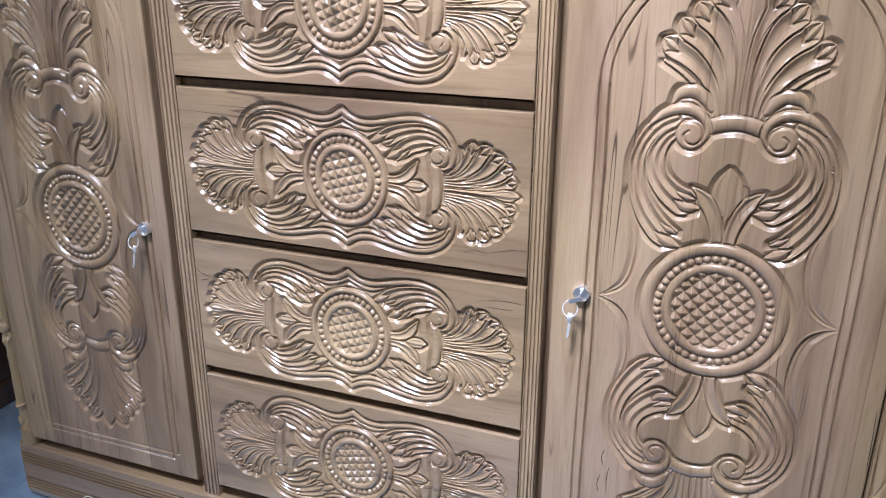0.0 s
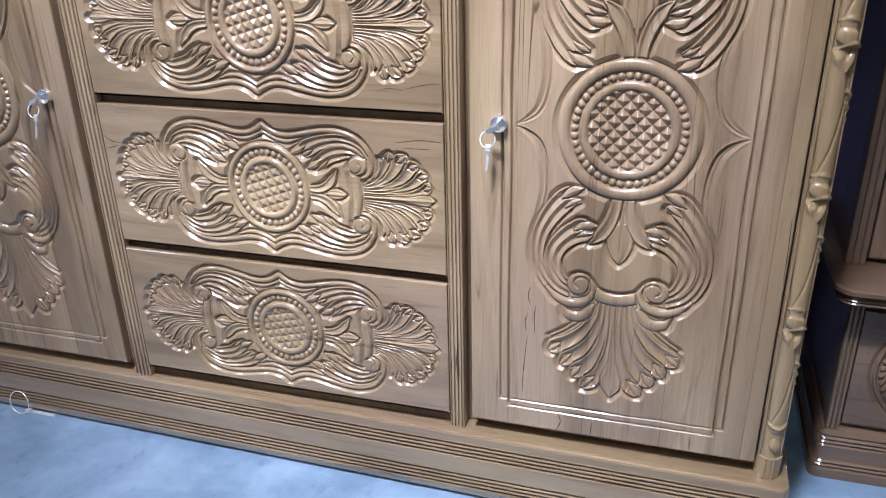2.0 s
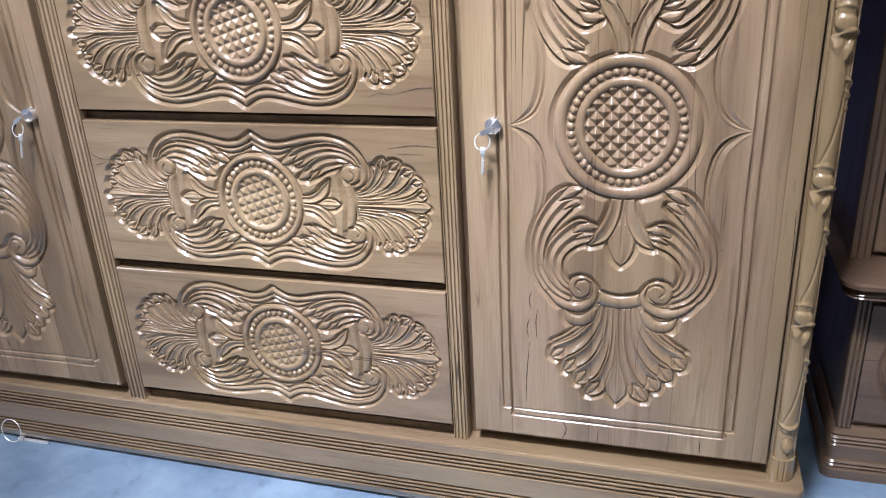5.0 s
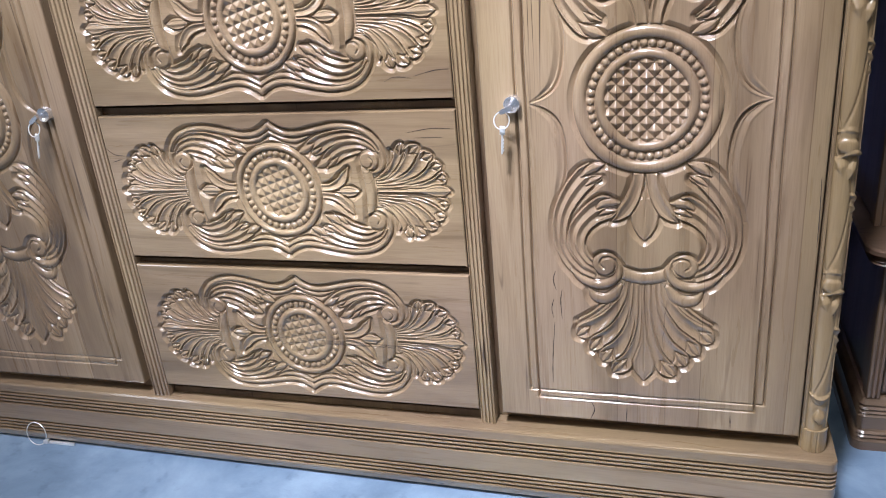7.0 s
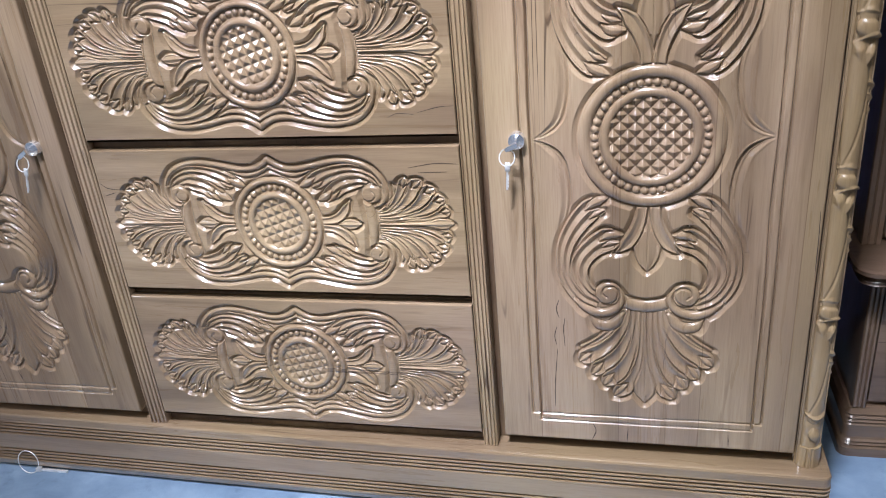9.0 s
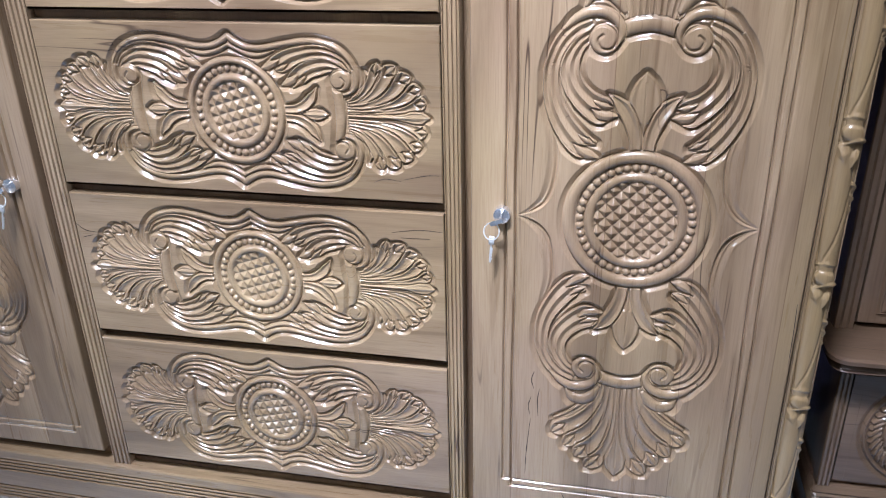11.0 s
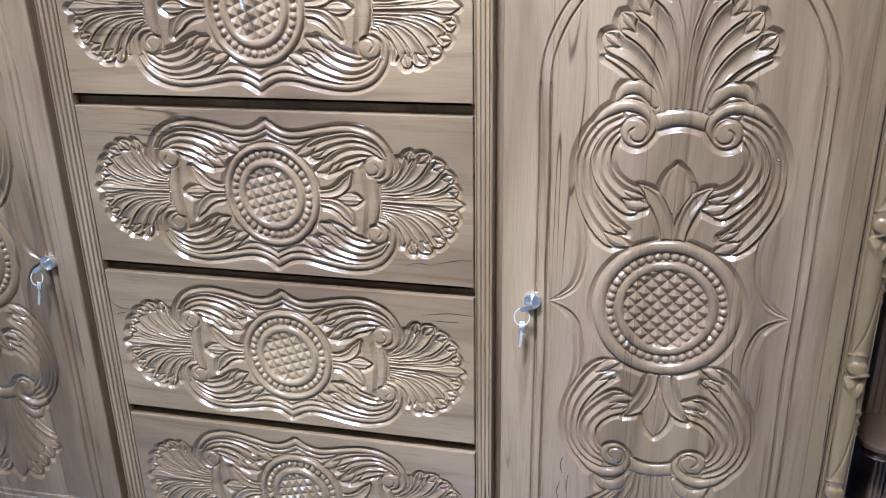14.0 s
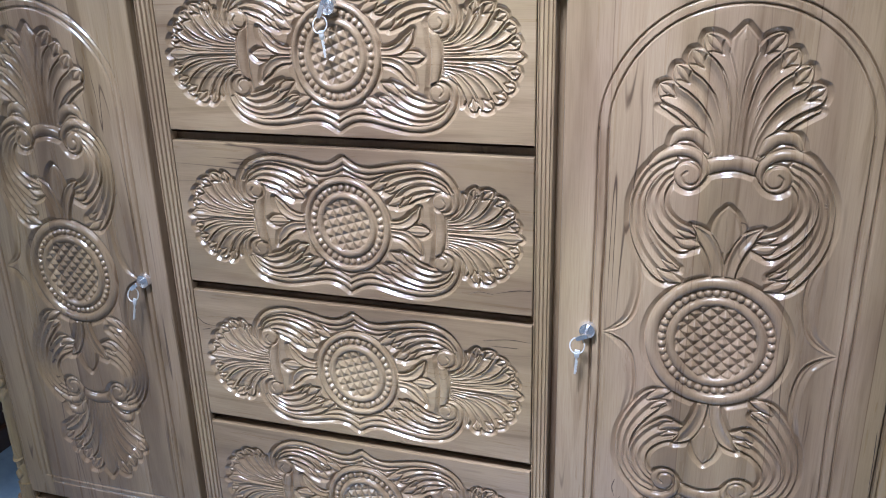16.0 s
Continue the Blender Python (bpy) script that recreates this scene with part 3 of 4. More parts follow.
def drawer_carving(turn, step):
    """The wide ornament: medallion, crest band, acanthus, scroll, bracket, flower and shell."""
    c = Relief(np.arange(0, 0.2345, step / 2), np.arange(0, 0.0975, step / 2))
    # shell
    c.stroke([(.139, .0195), (.150, .0265), (.1570, .037), (.1535, .0510)], (.0030, .0046, .0048, .0008), .0046, "roll")
    ends = ((.1315, .0016, .2120, .0080), (.1315, .0048, .2085, .0232), (.1315, .0078, .2000, .0365), (.1315, .0108, .1865, .0465), (.1318, .0140, .1705, .0508), (.1325, .0175, .1585, .0460))
    seams = [bent((a, b), (p, q), .86 - .05 * k, .02 * k) for k, (a, b, p, q) in enumerate(ends)]
    fan_lobes(c, seams, ((.2190, .0165), (.2140, .0320), (.2035, .0455), (.1880, .0565), (.1675, .0600)), .0048)
    c.stroke([(.1315, 0), (.17, 0), (.203, 0), (.2220, 0)], (.0008, .0008, .0010, .0012, .0014, .0018, .0026, .0044, .0070, .0070, .0006), .0052, "bud", (.9, 1, 1, .85))
    # crest bands
    c.stroke([(0, .0745), (.018, .0660), (.034, .0640), (.052, .0695)], (.0030, .0030, .0028, .0008), .0044, "roll")
    c.stroke([(0, .0830), (.009, .0770), (.022, .0722), (.040, .0722), (.065, .0775), (.090, .0810), (.110, .0790), (.127, .0715), (.1385, .0580), (.1430, .0430), (.1405, .0305), (.1300, .0238), (.1190, .0265)],
             (.0040, .0034, .0034, .0036, .0038, .0034, .0010), .0052, "roll", (1, 1, 1, 1, .8), 80)
    # acanthus
    c.flutes([(.1400, .0520), (.1315, .0645), (.1190, .0725), (.1020, .0765), (.0810, .0745), (.0620, .0690), (.0475, .0600), (.0370, .0485)],
             [(.1350, .0460), (.1280, .0560), (.1120, .0630), (.0960, .0630), (.0790, .0570), (.0680, .0505), (.0600, .0470), (.0530, .0470)], 2, .0052, (1.0, .97), "flute", (.7, 1, 1.02, .9))
    c.flutes([(.1340, .0455), (.1270, .0550), (.1120, .0620), (.0960, .0615), (.0800, .0550), (.0690, .0455), (.0590, .0320)],
             [(.1270, .0470), (.1210, .0488), (.1120, .0485), (.1030, .0455), (.0920, .0415), (.0820, .0345), (.0700, .0295)], 2, .0052, (1.0, .96), "flute", (.7, 1, 1.02, .9))
    for tip, inner in (([(.0560, .0590), (.0470, .0540), (.0350, .0485)], [(.0660, .0550), (.0600, .0515), (.0520, .0480)]), ([(.0760, .0430), (.0690, .0370), (.0570, .0310)], [(.0860, .0430), (.0800, .0375), (.0720, .0305)])):
        c.stroke(tip, (.0006, .0042, .0044, .0006), .0056, "leaf", (.9, 1, .8), 16, moat=.0013)
        c.stroke(inner, (.0006, .0030, .0006), .0050, "leaf", (.9, 1, .8), 16)
    # scroll, bracket and flower
    c.stroke([(.1185, .0300), (.1215, .0140), (.1225, 0)], (.0044, .0056, .0060), .0064, "roll", moat=.0016)
    c.disc(.1250, .0395, .0122, .0050)
    c.cut([(.1335, .0480), (.1240, .0500), (.1155, .0450), (.1135, .0370), (.1180, .0305), (.1260, .0310), (.1300, .0370), (.1265, .0425)], .0016, .0026, 36, (.7, 1, 1, .7))
    c.stroke([(.0800, 0), (.0900, 0), (.1000, 0), (.1080, 0)], (.0030, .0056, .0066, .0058, .0005), .0054, "bud")
    c.stroke([(.0560, .0042), (.0710, .0056), (.0830, .0112), (.0915, .0210), (.0970, .0305)], (.0046, .0050, .0058, .0056, .0006), .0052, "petal")
    c.cut([(.058, 0), (.070, 0), (.082, .0012)], .0013, .0036, heads=(1, 1, .6))
    whole = c.whole()
    whole.medallion(.0575, .0610, ((.54, .69, .92), (.87, 1.0, .98)), (.785, 34), .0060, .0112, radians(turn), 1.0, .60)
    return whole.finish(.0052)


def carve_panel(parent, cx, cz, kind, table, seed, material, sx=1.0, step=STEP, half=.1335):
    """Puts a carved sheet on a board, cut up into its ornaments. Returns the hole that it fills."""
    up, far = table
    rows, cols = up.shape
    us = (np.arange(cols) - (cols - 1) / 2) * step
    vs = (np.arange(rows) - (rows - 1) / 2) * step
    u, v = np.meshgrid(us, vs)
    fade = np.clip((us[-1] - np.abs(u)) / .012, 0, 1) * np.clip((vs[-1] - np.abs(v)) / .012, 0, 1)
    xs = cx + (u + fade * wavy(u, v, seed, .16, .0011)) * sx
    zs = cz + v + fade * wavy(u, v, seed + 50, .16, .0011)
    live = far < .002
    up = up + np.where(live, 1, 0) * fade * (wavy(u, v, seed + 90, .018, .00022) + wavy(u, v, seed + 95, .09, .0005))
    up[0], up[-1], up[:, 0], up[:, -1] = 0, 0, 0, 0
    um, vm, fm = (u[:-1, :-1] + step / 2), (v[:-1, :-1] + step / 2), far[:-1, :-1]
    if kind == "door":
        disc = np.hypot(um / .0785, vm / .0795) < 1
        fan_a, fan_b = (vm > .2135) & (fm < .010) & (np.abs(um) < .09) & ~((np.abs(um) > .026) & (vm < .242)), None
        fan_b = fan_a[::-1, ::-1]
        flower = (np.abs(um) < .036) & (np.abs(vm) < .165) & (np.abs(um) < .036 - .2 * np.clip(np.abs(vm) - .138, 0, 1)) & (fm < .004) & ~disc & (np.abs(vm) < .1630) & ((np.abs(um) < .024) | (np.abs(vm) > .122))
    else:
        disc = np.hypot(um / .058, vm / .0615) < 1
        fan_a = (um > .125) & (fm < .009) & ((um > .150) | (np.abs(vm) < .021 + .5 * np.clip(um - .13, 0, 1)))
        fan_b = fan_a[::-1, ::-1]
        flower = (np.abs(um) > .05) & (np.abs(um) < .109) & (np.abs(vm) < .030) & (fm < .003) & ~disc & (np.abs(vm) < .008 + .5 * np.clip(np.abs(um) - .058, 0, 1))
    arch = low = np.zeros_like(disc)
    if kind == "door":
        ring = np.where(vm > .2395, np.hypot(um, vm - .2395), np.abs(um))
        low = (np.abs(vm + .374) < .0080) & (np.abs(um) < half + .0080)
        arch = (np.abs(ring - half) < .0080) & (vm > -.382) & ~low
    fan_a, fan_b = fan_a & ~arch & ~low, fan_b & ~arch & ~low
    fans = fan_a | fan_b
    scroll = ~disc & ~fans & ~flower & ~arch & ~low & (fm < .0095)
    ground = ~(disc | fans | flower | scroll | arch | low)
    for name, keep, label in (("carved_medallion", disc, "medallion with beaded ring and cut diamond points"), ("shell_fan", fan_a, ""), ("shell_fan", fan_b, ""),
                              ("carved_flower", flower & (um + vm > 0), ""), ("carved_flower", flower & (um + vm <= 0), ""), ("scrollwork", scroll, "acanthus scrollwork in relief"), ("panel_ground", ground, ""),
                              ("arched_moulding", arch, ""), ("bottom_moulding", low, "")):
        if not keep.any():
            continue
        attach(name, relief_mesh(name, xs, zs, up, keep, material), parent, label)
    return cx + us[0] * sx, cz + vs[0], cx + us[-1] * sx, cz + vs[-1]


def holed_board(x0, z0, x1, z1, hole, thick, bevel=0.0015):
    """A board whose front at y = 0 has a rectangle left open for the carved sheet."""
    bm = bmesh.new()
    a, b, c, d = hole
    e = bevel

    def ring(ax, az, bx, bz, y):
        return [bm.verts.new(p) for p in ((ax, y, az), (bx, y, az), (bx, y, bz), (ax, y, bz))]
    rings = [ring(a, b, c, d, 0), ring(x0 + e, z0 + e, x1 - e, z1 - e, 0), ring(x0 + .3 * e, z0 + .3 * e, x1 - .3 * e, z1 - .3 * e, .3 * e), ring(x0, z0, x1, z1, e), ring(x0, z0, x1, z1, thick)]
    for p, q in zip(rings, rings[1:]):
        for i in range(4):
            bm.faces.new((p[i], p[(i + 1) % 4], q[(i + 1) % 4], q[i]))
    bm.faces.new(rings[-1])
    return bm


# ---- the room ----
def structure(name, bm, material, label, category):
    return tagged(part(name, bm, material, None), label, category, kind="structure")


structure("floor", block(-3.6, -3.6, -0.12, 3.6, 0.75, 0), FLOOR, "pale bluish cement floor with darker stains", "floor")
structure("wall_north", block(-3.6, 0.47, 0, 3.6, 0.75, 3.0), NAVY, "dark navy painted wall behind the furniture", "wall")
# the three walls out of view close the room and act as warm reflectors
structure("wall_east", block(3.4, -3.6, 0, 3.6, 0.47, 3.0), CREAM, "unseen side wall, cream to bounce warm light", "wall")
structure("wall_west", block(-3.6, -3.6, 0, -3.4, 0.47, 3.0), CREAM, "unseen side wall, cream to bounce warm light", "wall")
south = bmesh.new()
for box in ((-3.4, 0, -2.87, 3.0), (-2.23, 0, 3.4, 3.0), (-2.87, 1.77, -2.23, 3.0), (-2.87, 0, -2.23, 0.83)):
    cuboid(south, box[0], -3.6, box[1], box[2], -3.4, box[3])
structure("wall_south", south, CREAM, "unseen wall with a window opening, cream to bounce warm light", "wall")
structure("ceiling", block(-3.6, -3.6, 3.0, 3.6, 0.75, 3.1), WHITE, "plain white ceiling", "ceiling")


def unseen_panel_light(x, y):
    lamp = rooted("unseen_panel_light", (x, y, 3.0), "unseen square white LED panel light under the ceiling", "ceiling light", "panel lights")
    frame_bm = bmesh.new()
    for x0, y0, x1, y1 in ((-.30, -.30, .30, -.265), (-.30, .265, .30, .30), (-.30, -.265, -.265, .265), (.265, -.265, .30, .265)):
        cuboid(frame_bm, x + x0, y + y0, 2.925, x + x1, y + y1, 3.0, .003)
    part("frame", frame_bm, WHITE, lamp)
    part("diffuser", block(x - .264, y - .264, 2.95, x + .264, y + .264, 2.96), GLOW, lamp, "glowing white diffuser")


unseen_panel_light(-2.20, -1.50)
# housing for the added gap-filling lamp, out of view
unseen_panel_light(0.90, -2.10)


def floodlight(eye, target):
    """A square lamp in a shallow tray that hangs tilted from a stem."""
    lamp = rooted("floodlight", (eye[0], eye[1], 3.0), "white square tilted LED floodlight on a ceiling stem", "floodlight")
    part("stem", tube(bmesh.new(), [(eye[0], eye[1], 3.0), (eye[0], eye[1] - .03, eye[2] + .08)], .012, 12), WHITE, lamp, "", True)
    tray = bmesh.new()
    cuboid(tray, -.28, -.28, .030, .28, .28, .050, .004)
    for x0, y0, x1, y1 in ((-.28, -.28, .28, -.26), (-.28, .26, .28, .28), (-.28, -.26, -.26, .26), (.26, -.26, .28, .26)):
        cuboid(tray, x0, y0, -.004, x1, y1, .030)
    bmesh.ops.transform(tray, matrix=look(eye, target), verts=tray.verts)
    part("tray", tray, WHITE, lamp)
    glass = block(-.256, -.256, .012, .256, .256, .018)
    bmesh.ops.transform(glass, matrix=look(eye, target), verts=glass.verts)
    part("diffuser", glass, GLOW, lamp, "glowing white diffuser")


floodlight(FLOOD_EYE, FLOOD_AIM)


# ---- the carved wardrobe ----
PITCH, DRAWER_BASE = 0.2075, 0.1315
wardrobe = rooted("carved_wardrobe", (0.24, 0.2, 0), "honey-brown varnished carved wardrobe with four drawers between two doors", "wardrobe")
PLINTH_PROFILE = [(-.014, 0), (-.014, .0055), (-.004, .0070), (-.0005, .017)]
for low in (.0200, .0715):
    for k in range(4):
        z = low + k * .0062
        PLINTH_PROFILE += [(-.0002, z), (-.0058, z + .0009), (-.0058, z + .0022), (-.0022, z + .0032), (-.0004, z + .0046)]
PLINTH_PROFILE += [(-.001, .0965), (-.001, .1068), (-.0022, .1094), (-.006, .110), (-.0118, .110)]
X0, X1 = -0.416, 0.904
plinth = part("plinth", lathe_strip(PLINTH_PROFILE, round_front(X0, X1, -.001, -.021, .42, .012)), WOOD_X, wardrobe,
              "plinth with two bands of cut flutes")
part("plinth_top", prism([(X0 + .0119, .42), (X0 + .0119, .0110), (X1 - .0119, -.0090), (X1 - .0119, .42)], .096, .1099), WOOD_X, wardrobe)
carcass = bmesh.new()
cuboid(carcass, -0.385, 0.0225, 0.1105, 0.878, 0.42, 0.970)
part("carcass", carcass, WOOD_SHADED, wardrobe)
part("top_board", block(-0.43, -0.035, 0.971, 0.925, 0.43, 0.998, .006), WOOD_X, wardrobe)


def fluted_bar(x0, x1, y, z0, z1, flutes, name, material, depth=0.0035):
    w = x1 - x0
    outline = [(x1, 0.032), (x0, 0.032), (x0, y + .001), (x0 + .001, y)]
    for k in range(flutes):
        a, b = x0 + w * (k + .25) / flutes, x0 + w * (k + .75) / flutes
        outline += [(a, y), (a + .2 * (b - a), y + depth * .8), ((a + b) / 2, y + depth), (b - .2 * (b - a), y + depth * .8), (b, y)]
    outline += [(x1 - .001, y), (x1, y + .001)]
    return part(name, prism(outline, z0, z1), material, wardrobe)


fluted_bar(0.4715, 0.4905, 0.000, 0.1105, 0.9705, 4, "fluted_mullion", WOOD_Z, .0036)
fluted_bar(-0.0285, -0.0025, 0.000, 0.1105, 0.9705, 4, "fluted_mullion", WOOD_Z, .0036)

# rails in the darkened timber, which paints the shade of the drawer gaps
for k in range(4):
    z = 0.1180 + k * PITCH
    part("drawer_rail", block(-0.002, .0140, z - (.004 if k else 0.0072), 0.471, .0220, z + .024), WOOD_SHADED, wardrobe)
CHECKS = {1: (((.000, .492), (.011, .484), (.027, .482)), ((.006, .474), (.021, .478)), ((.409, .508), (.441, .513), (.469, .512)), ((.420, .502), (.454, .5025))),
          2: (((.391, .568), (.404, .573), (.423, .571)), ((.426, .573), (.451, .579), (.469, .580)))}
drawer_tables = [drawer_carving(turn, STEP) for turn in (15, 20, 17, 22)]


def lock_plate(cx, cz, parent):
    bm = bmesh.new()
    r = bmesh.ops.create_cone(bm, cap_ends=True, segments=28, radius1=.0098, radius2=.0090, depth=.008)
    bmesh.ops.rotate(bm, verts=r["verts"], matrix=Matrix.Rotation(radians(90), 3, "X"))
    bmesh.ops.translate(bm, verts=bm.verts, vec=(cx, -.0036, cz))
    front = [f for f in bm.faces if f.normal.y < -.9]
    bmesh.ops.inset_region(bm, faces=front, thickness=.0025, depth=-.0012)
    cuboid(bm, cx - .0008, -.0074, cz - .004, cx + .0008, -.0058, cz + .004)
    return part("lock_cylinder", bm, CHROME, parent, "round chrome lock cylinder", True)


def keys(cx, cz, lean, turn, length=0.046):
    """A key in its lock, and a second key that hangs from its ring."""
    bunch = rooted("key_bunch", (cx, -.012, cz), "shiny steel key in its lock with a spare on a ring", "keys", "keys in the locks")
    ca, sa = math.cos(turn), math.sin(turn)
    bm = bmesh.new()
    cuboid(bm, cx - .0011, -.020, cz - .0032, cx + .0011, -.006, cz + .0032)
    bow = [(cx + ca * d - sa * w, cz + sa * d + ca * w) for d, w in ((.003, .0020), (-.002, .0026), (-.008, .0028), (-.0115, .0019), (-.0115, -.0019), (-.008, -.0028), (-.002, -.0026), (.003, -.0020))]
    front = [bm.verts.new((x, -.0225, z)) for x, z in bow]
    back = [bm.verts.new((x, -.0200, z)) for x, z in bow]
    bm.faces.new(front)
    bm.faces.new(back[::-1])
    for k in range(8):
        bm.faces.new((front[k], back[k], back[(k + 1) % 8], front[(k + 1) % 8]))
    part("inserted_key", bm, CHROME, bunch)
    rx, rz = cx - .009 * ca - .001, cz - .009 * sa - .010
    part("split_ring", tube(bmesh.new(), [(rx + .0085 * math.cos(a), -.0195 + .003 * math.sin(a), rz + .0090 * math.sin(a)) for a in np.linspace(0, 6.283, 25)[:-1]], .0008, 6, True), STEEL, bunch, "", True)
    hung = bmesh.new()
    top = rz - .0085
    cuboid(hung, rx - .0030, -.0185, top - .008, rx + .0030, -.0165, top + .002, .0008)
    cuboid(hung, rx - .0011, -.0183, top - length + .010, rx + .0011, -.0168, top - .007, .0004)
    for k in range(4):
        cuboid(hung, rx + .0008, -.0181, top - length + .013 + k * .004, rx + .0019, -.017, top - length + .0155 + k * .004)
    bmesh.ops.rotate(hung, cent=(rx, -.018, top), verts=hung.verts, matrix=Matrix.Rotation(lean, 3, "Y"))
    part("hanging_key", hung, STEEL, bunch)


CRACK = plain("dark_wood_check", (0.060, 0.036, 0.022), (0.030, 0.018, 0.011), 90, 0.95)
_crack_rng = random.Random(4)


def crack(parent, *points, wide=0.00035):
    """A dark drying check in the face y = 0, thick in the middle and thin at its ends."""
    c = smooth_curve(points, 14)
    d = np.gradient(c, axis=0)
    d /= np.linalg.norm(d, axis=1, keepdims=True)
    bm = bmesh.new()
    rows = []
    for i, (p, q) in enumerate(zip(c, d)):
        w = wide * (math.sin(math.pi * (i + .4) / 13.8) ** .6) * _crack_rng.uniform(.6, 1.3)
        rows.append([bm.verts.new((p[0] + q[1] * o, y, p[1] - q[0] * o)) for o, y in ((-w - .0003, .0010), (-w, -.0003), (w, -.0003), (w + .0003, .0010))])
    for a, b in zip(rows, rows[1:]):
        for k in range(3):
            bm.faces.new((a[k], a[k + 1], b[k + 1], b[k]))
    part("wood_check", bm, CRACK, parent)


for k in range(4):
    z0 = DRAWER_BASE + k * PITCH
    z1 = z0 + PITCH - 0.0125 if k < 3 else 0.9600
    cz = DRAWER_BASE + (k + .5) * PITCH - 0.0075
    drawer = new("drawer")
    drawer.parent, drawer.matrix_parent_inverse = wardrobe, wardrobe.matrix_basis.inverted()
    tagged(drawer, "drawer with a carved front and a keyed lock" if k == 3 else "drawer with a carved front")
    hole = carve_panel(drawer, 0.2345, cz, "drawer", drawer_tables[k], 11 + k, WOOD_X)
    board = part("front_board", holed_board(-0.0010, z0, 0.4702, z1, hole, .0135), WOOD_X, drawer)
    for line in CHECKS.get(k, ()):
        crack(board, *line)
    if k == 3:
        lock_plate(0.233, 0.905, drawer)


def bead_strip(points, profile, closed=False):
    """A flat moulding on the face y = 0: profile (offset to the left of the way, height)."""
    bm = bmesh.new()
    p = [Vector((x, z)) for x, z in points]
    n = len(p)
    rows = []
    for i in range(n):
        a = (p[i] - p[i - 1]).normalized() if (i or closed) else (p[1] - p[0]).normalized()
        b = (p[(i + 1) % n] - p[i]).normalized() if (i < n - 1 or closed) else a
        na, nb = Vector((-a.y, a.x)), Vector((-b.y, b.x))
        m = (na + nb).normalized()
        m /= max(m.dot(na), .3)
        rows.append([bm.verts.new((p[i].x + m.x * o, -h, p[i].y + m.y * o)) for o, h in profile])
    for i in range(n if closed else n - 1):
        a, b = rows[i], rows[(i + 1) % n]
        for k in range(len(profile) - 1):
            bm.faces.new((a[k], a[k + 1], b[k + 1], b[k]))
    return bm


DOUBLE_BEAD = [(-.0084, -.0003), (-.0059, .0021), (-.0053, .0001), (-.0036, .0001), (-.0031, .0021), (0, .0025), (.0031, .0021), (.0036, .0001), (.0053, .0001), (.0059, .0021), (.0084, -.0003)]


def wardrobe_door(x0, x1, cx, half, lock_x, sx, seed, step):
    door = new("door")
    door.parent, door.matrix_parent_inverse = wardrobe, wardrobe.matrix_basis.inverted()
    tagged(door, "tall door with a carved medallion, acanthus and shells")
    hole = carve_panel(door, cx, 0.5385, "door", door_carving(step, half / sx), seed, WOOD_Z, sx, step, half / sx)
    board = part("door_board", holed_board(x0, 0.1295, x1, 0.9600, hole, .0200, .002), WOOD_Z, door)
    lock_plate(lock_x, 0.540, door)
    return board


right_board = wardrobe_door(0.5015, 0.8595, 0.679, 0.1335, 0.5365, 1.0, 31, STEP)
wardrobe_door(-0.3720, -0.0405, -0.2015, 0.1265, -0.0765, 0.945, 37, .0011)
for line in (((.577, .338), (.574, .326), (.577, .313)), ((.574, .301), (.571, .288), (.573, .275)), ((.584, .314), (.582, .298), (.583, .274)),
             ((.574, .269), (.570, .218), (.569, .182)), ((.616, .158), (.620, .146), (.615, .131)), ((.660, .152), (.659, .131)), ((.781, .152), (.782, .133))):
    crack(right_board, *line, wide=.0005)
crack(right_board, (.8555, .455), (.857, .415), (.8575, .376), wide=.0004)
keys(0.5365, 0.540, radians(4), radians(25), .040)
keys(-0.0765, 0.540, radians(14), radians(35), .042)
keys(0.233, 0.905, radians(-6), radians(70), .038)


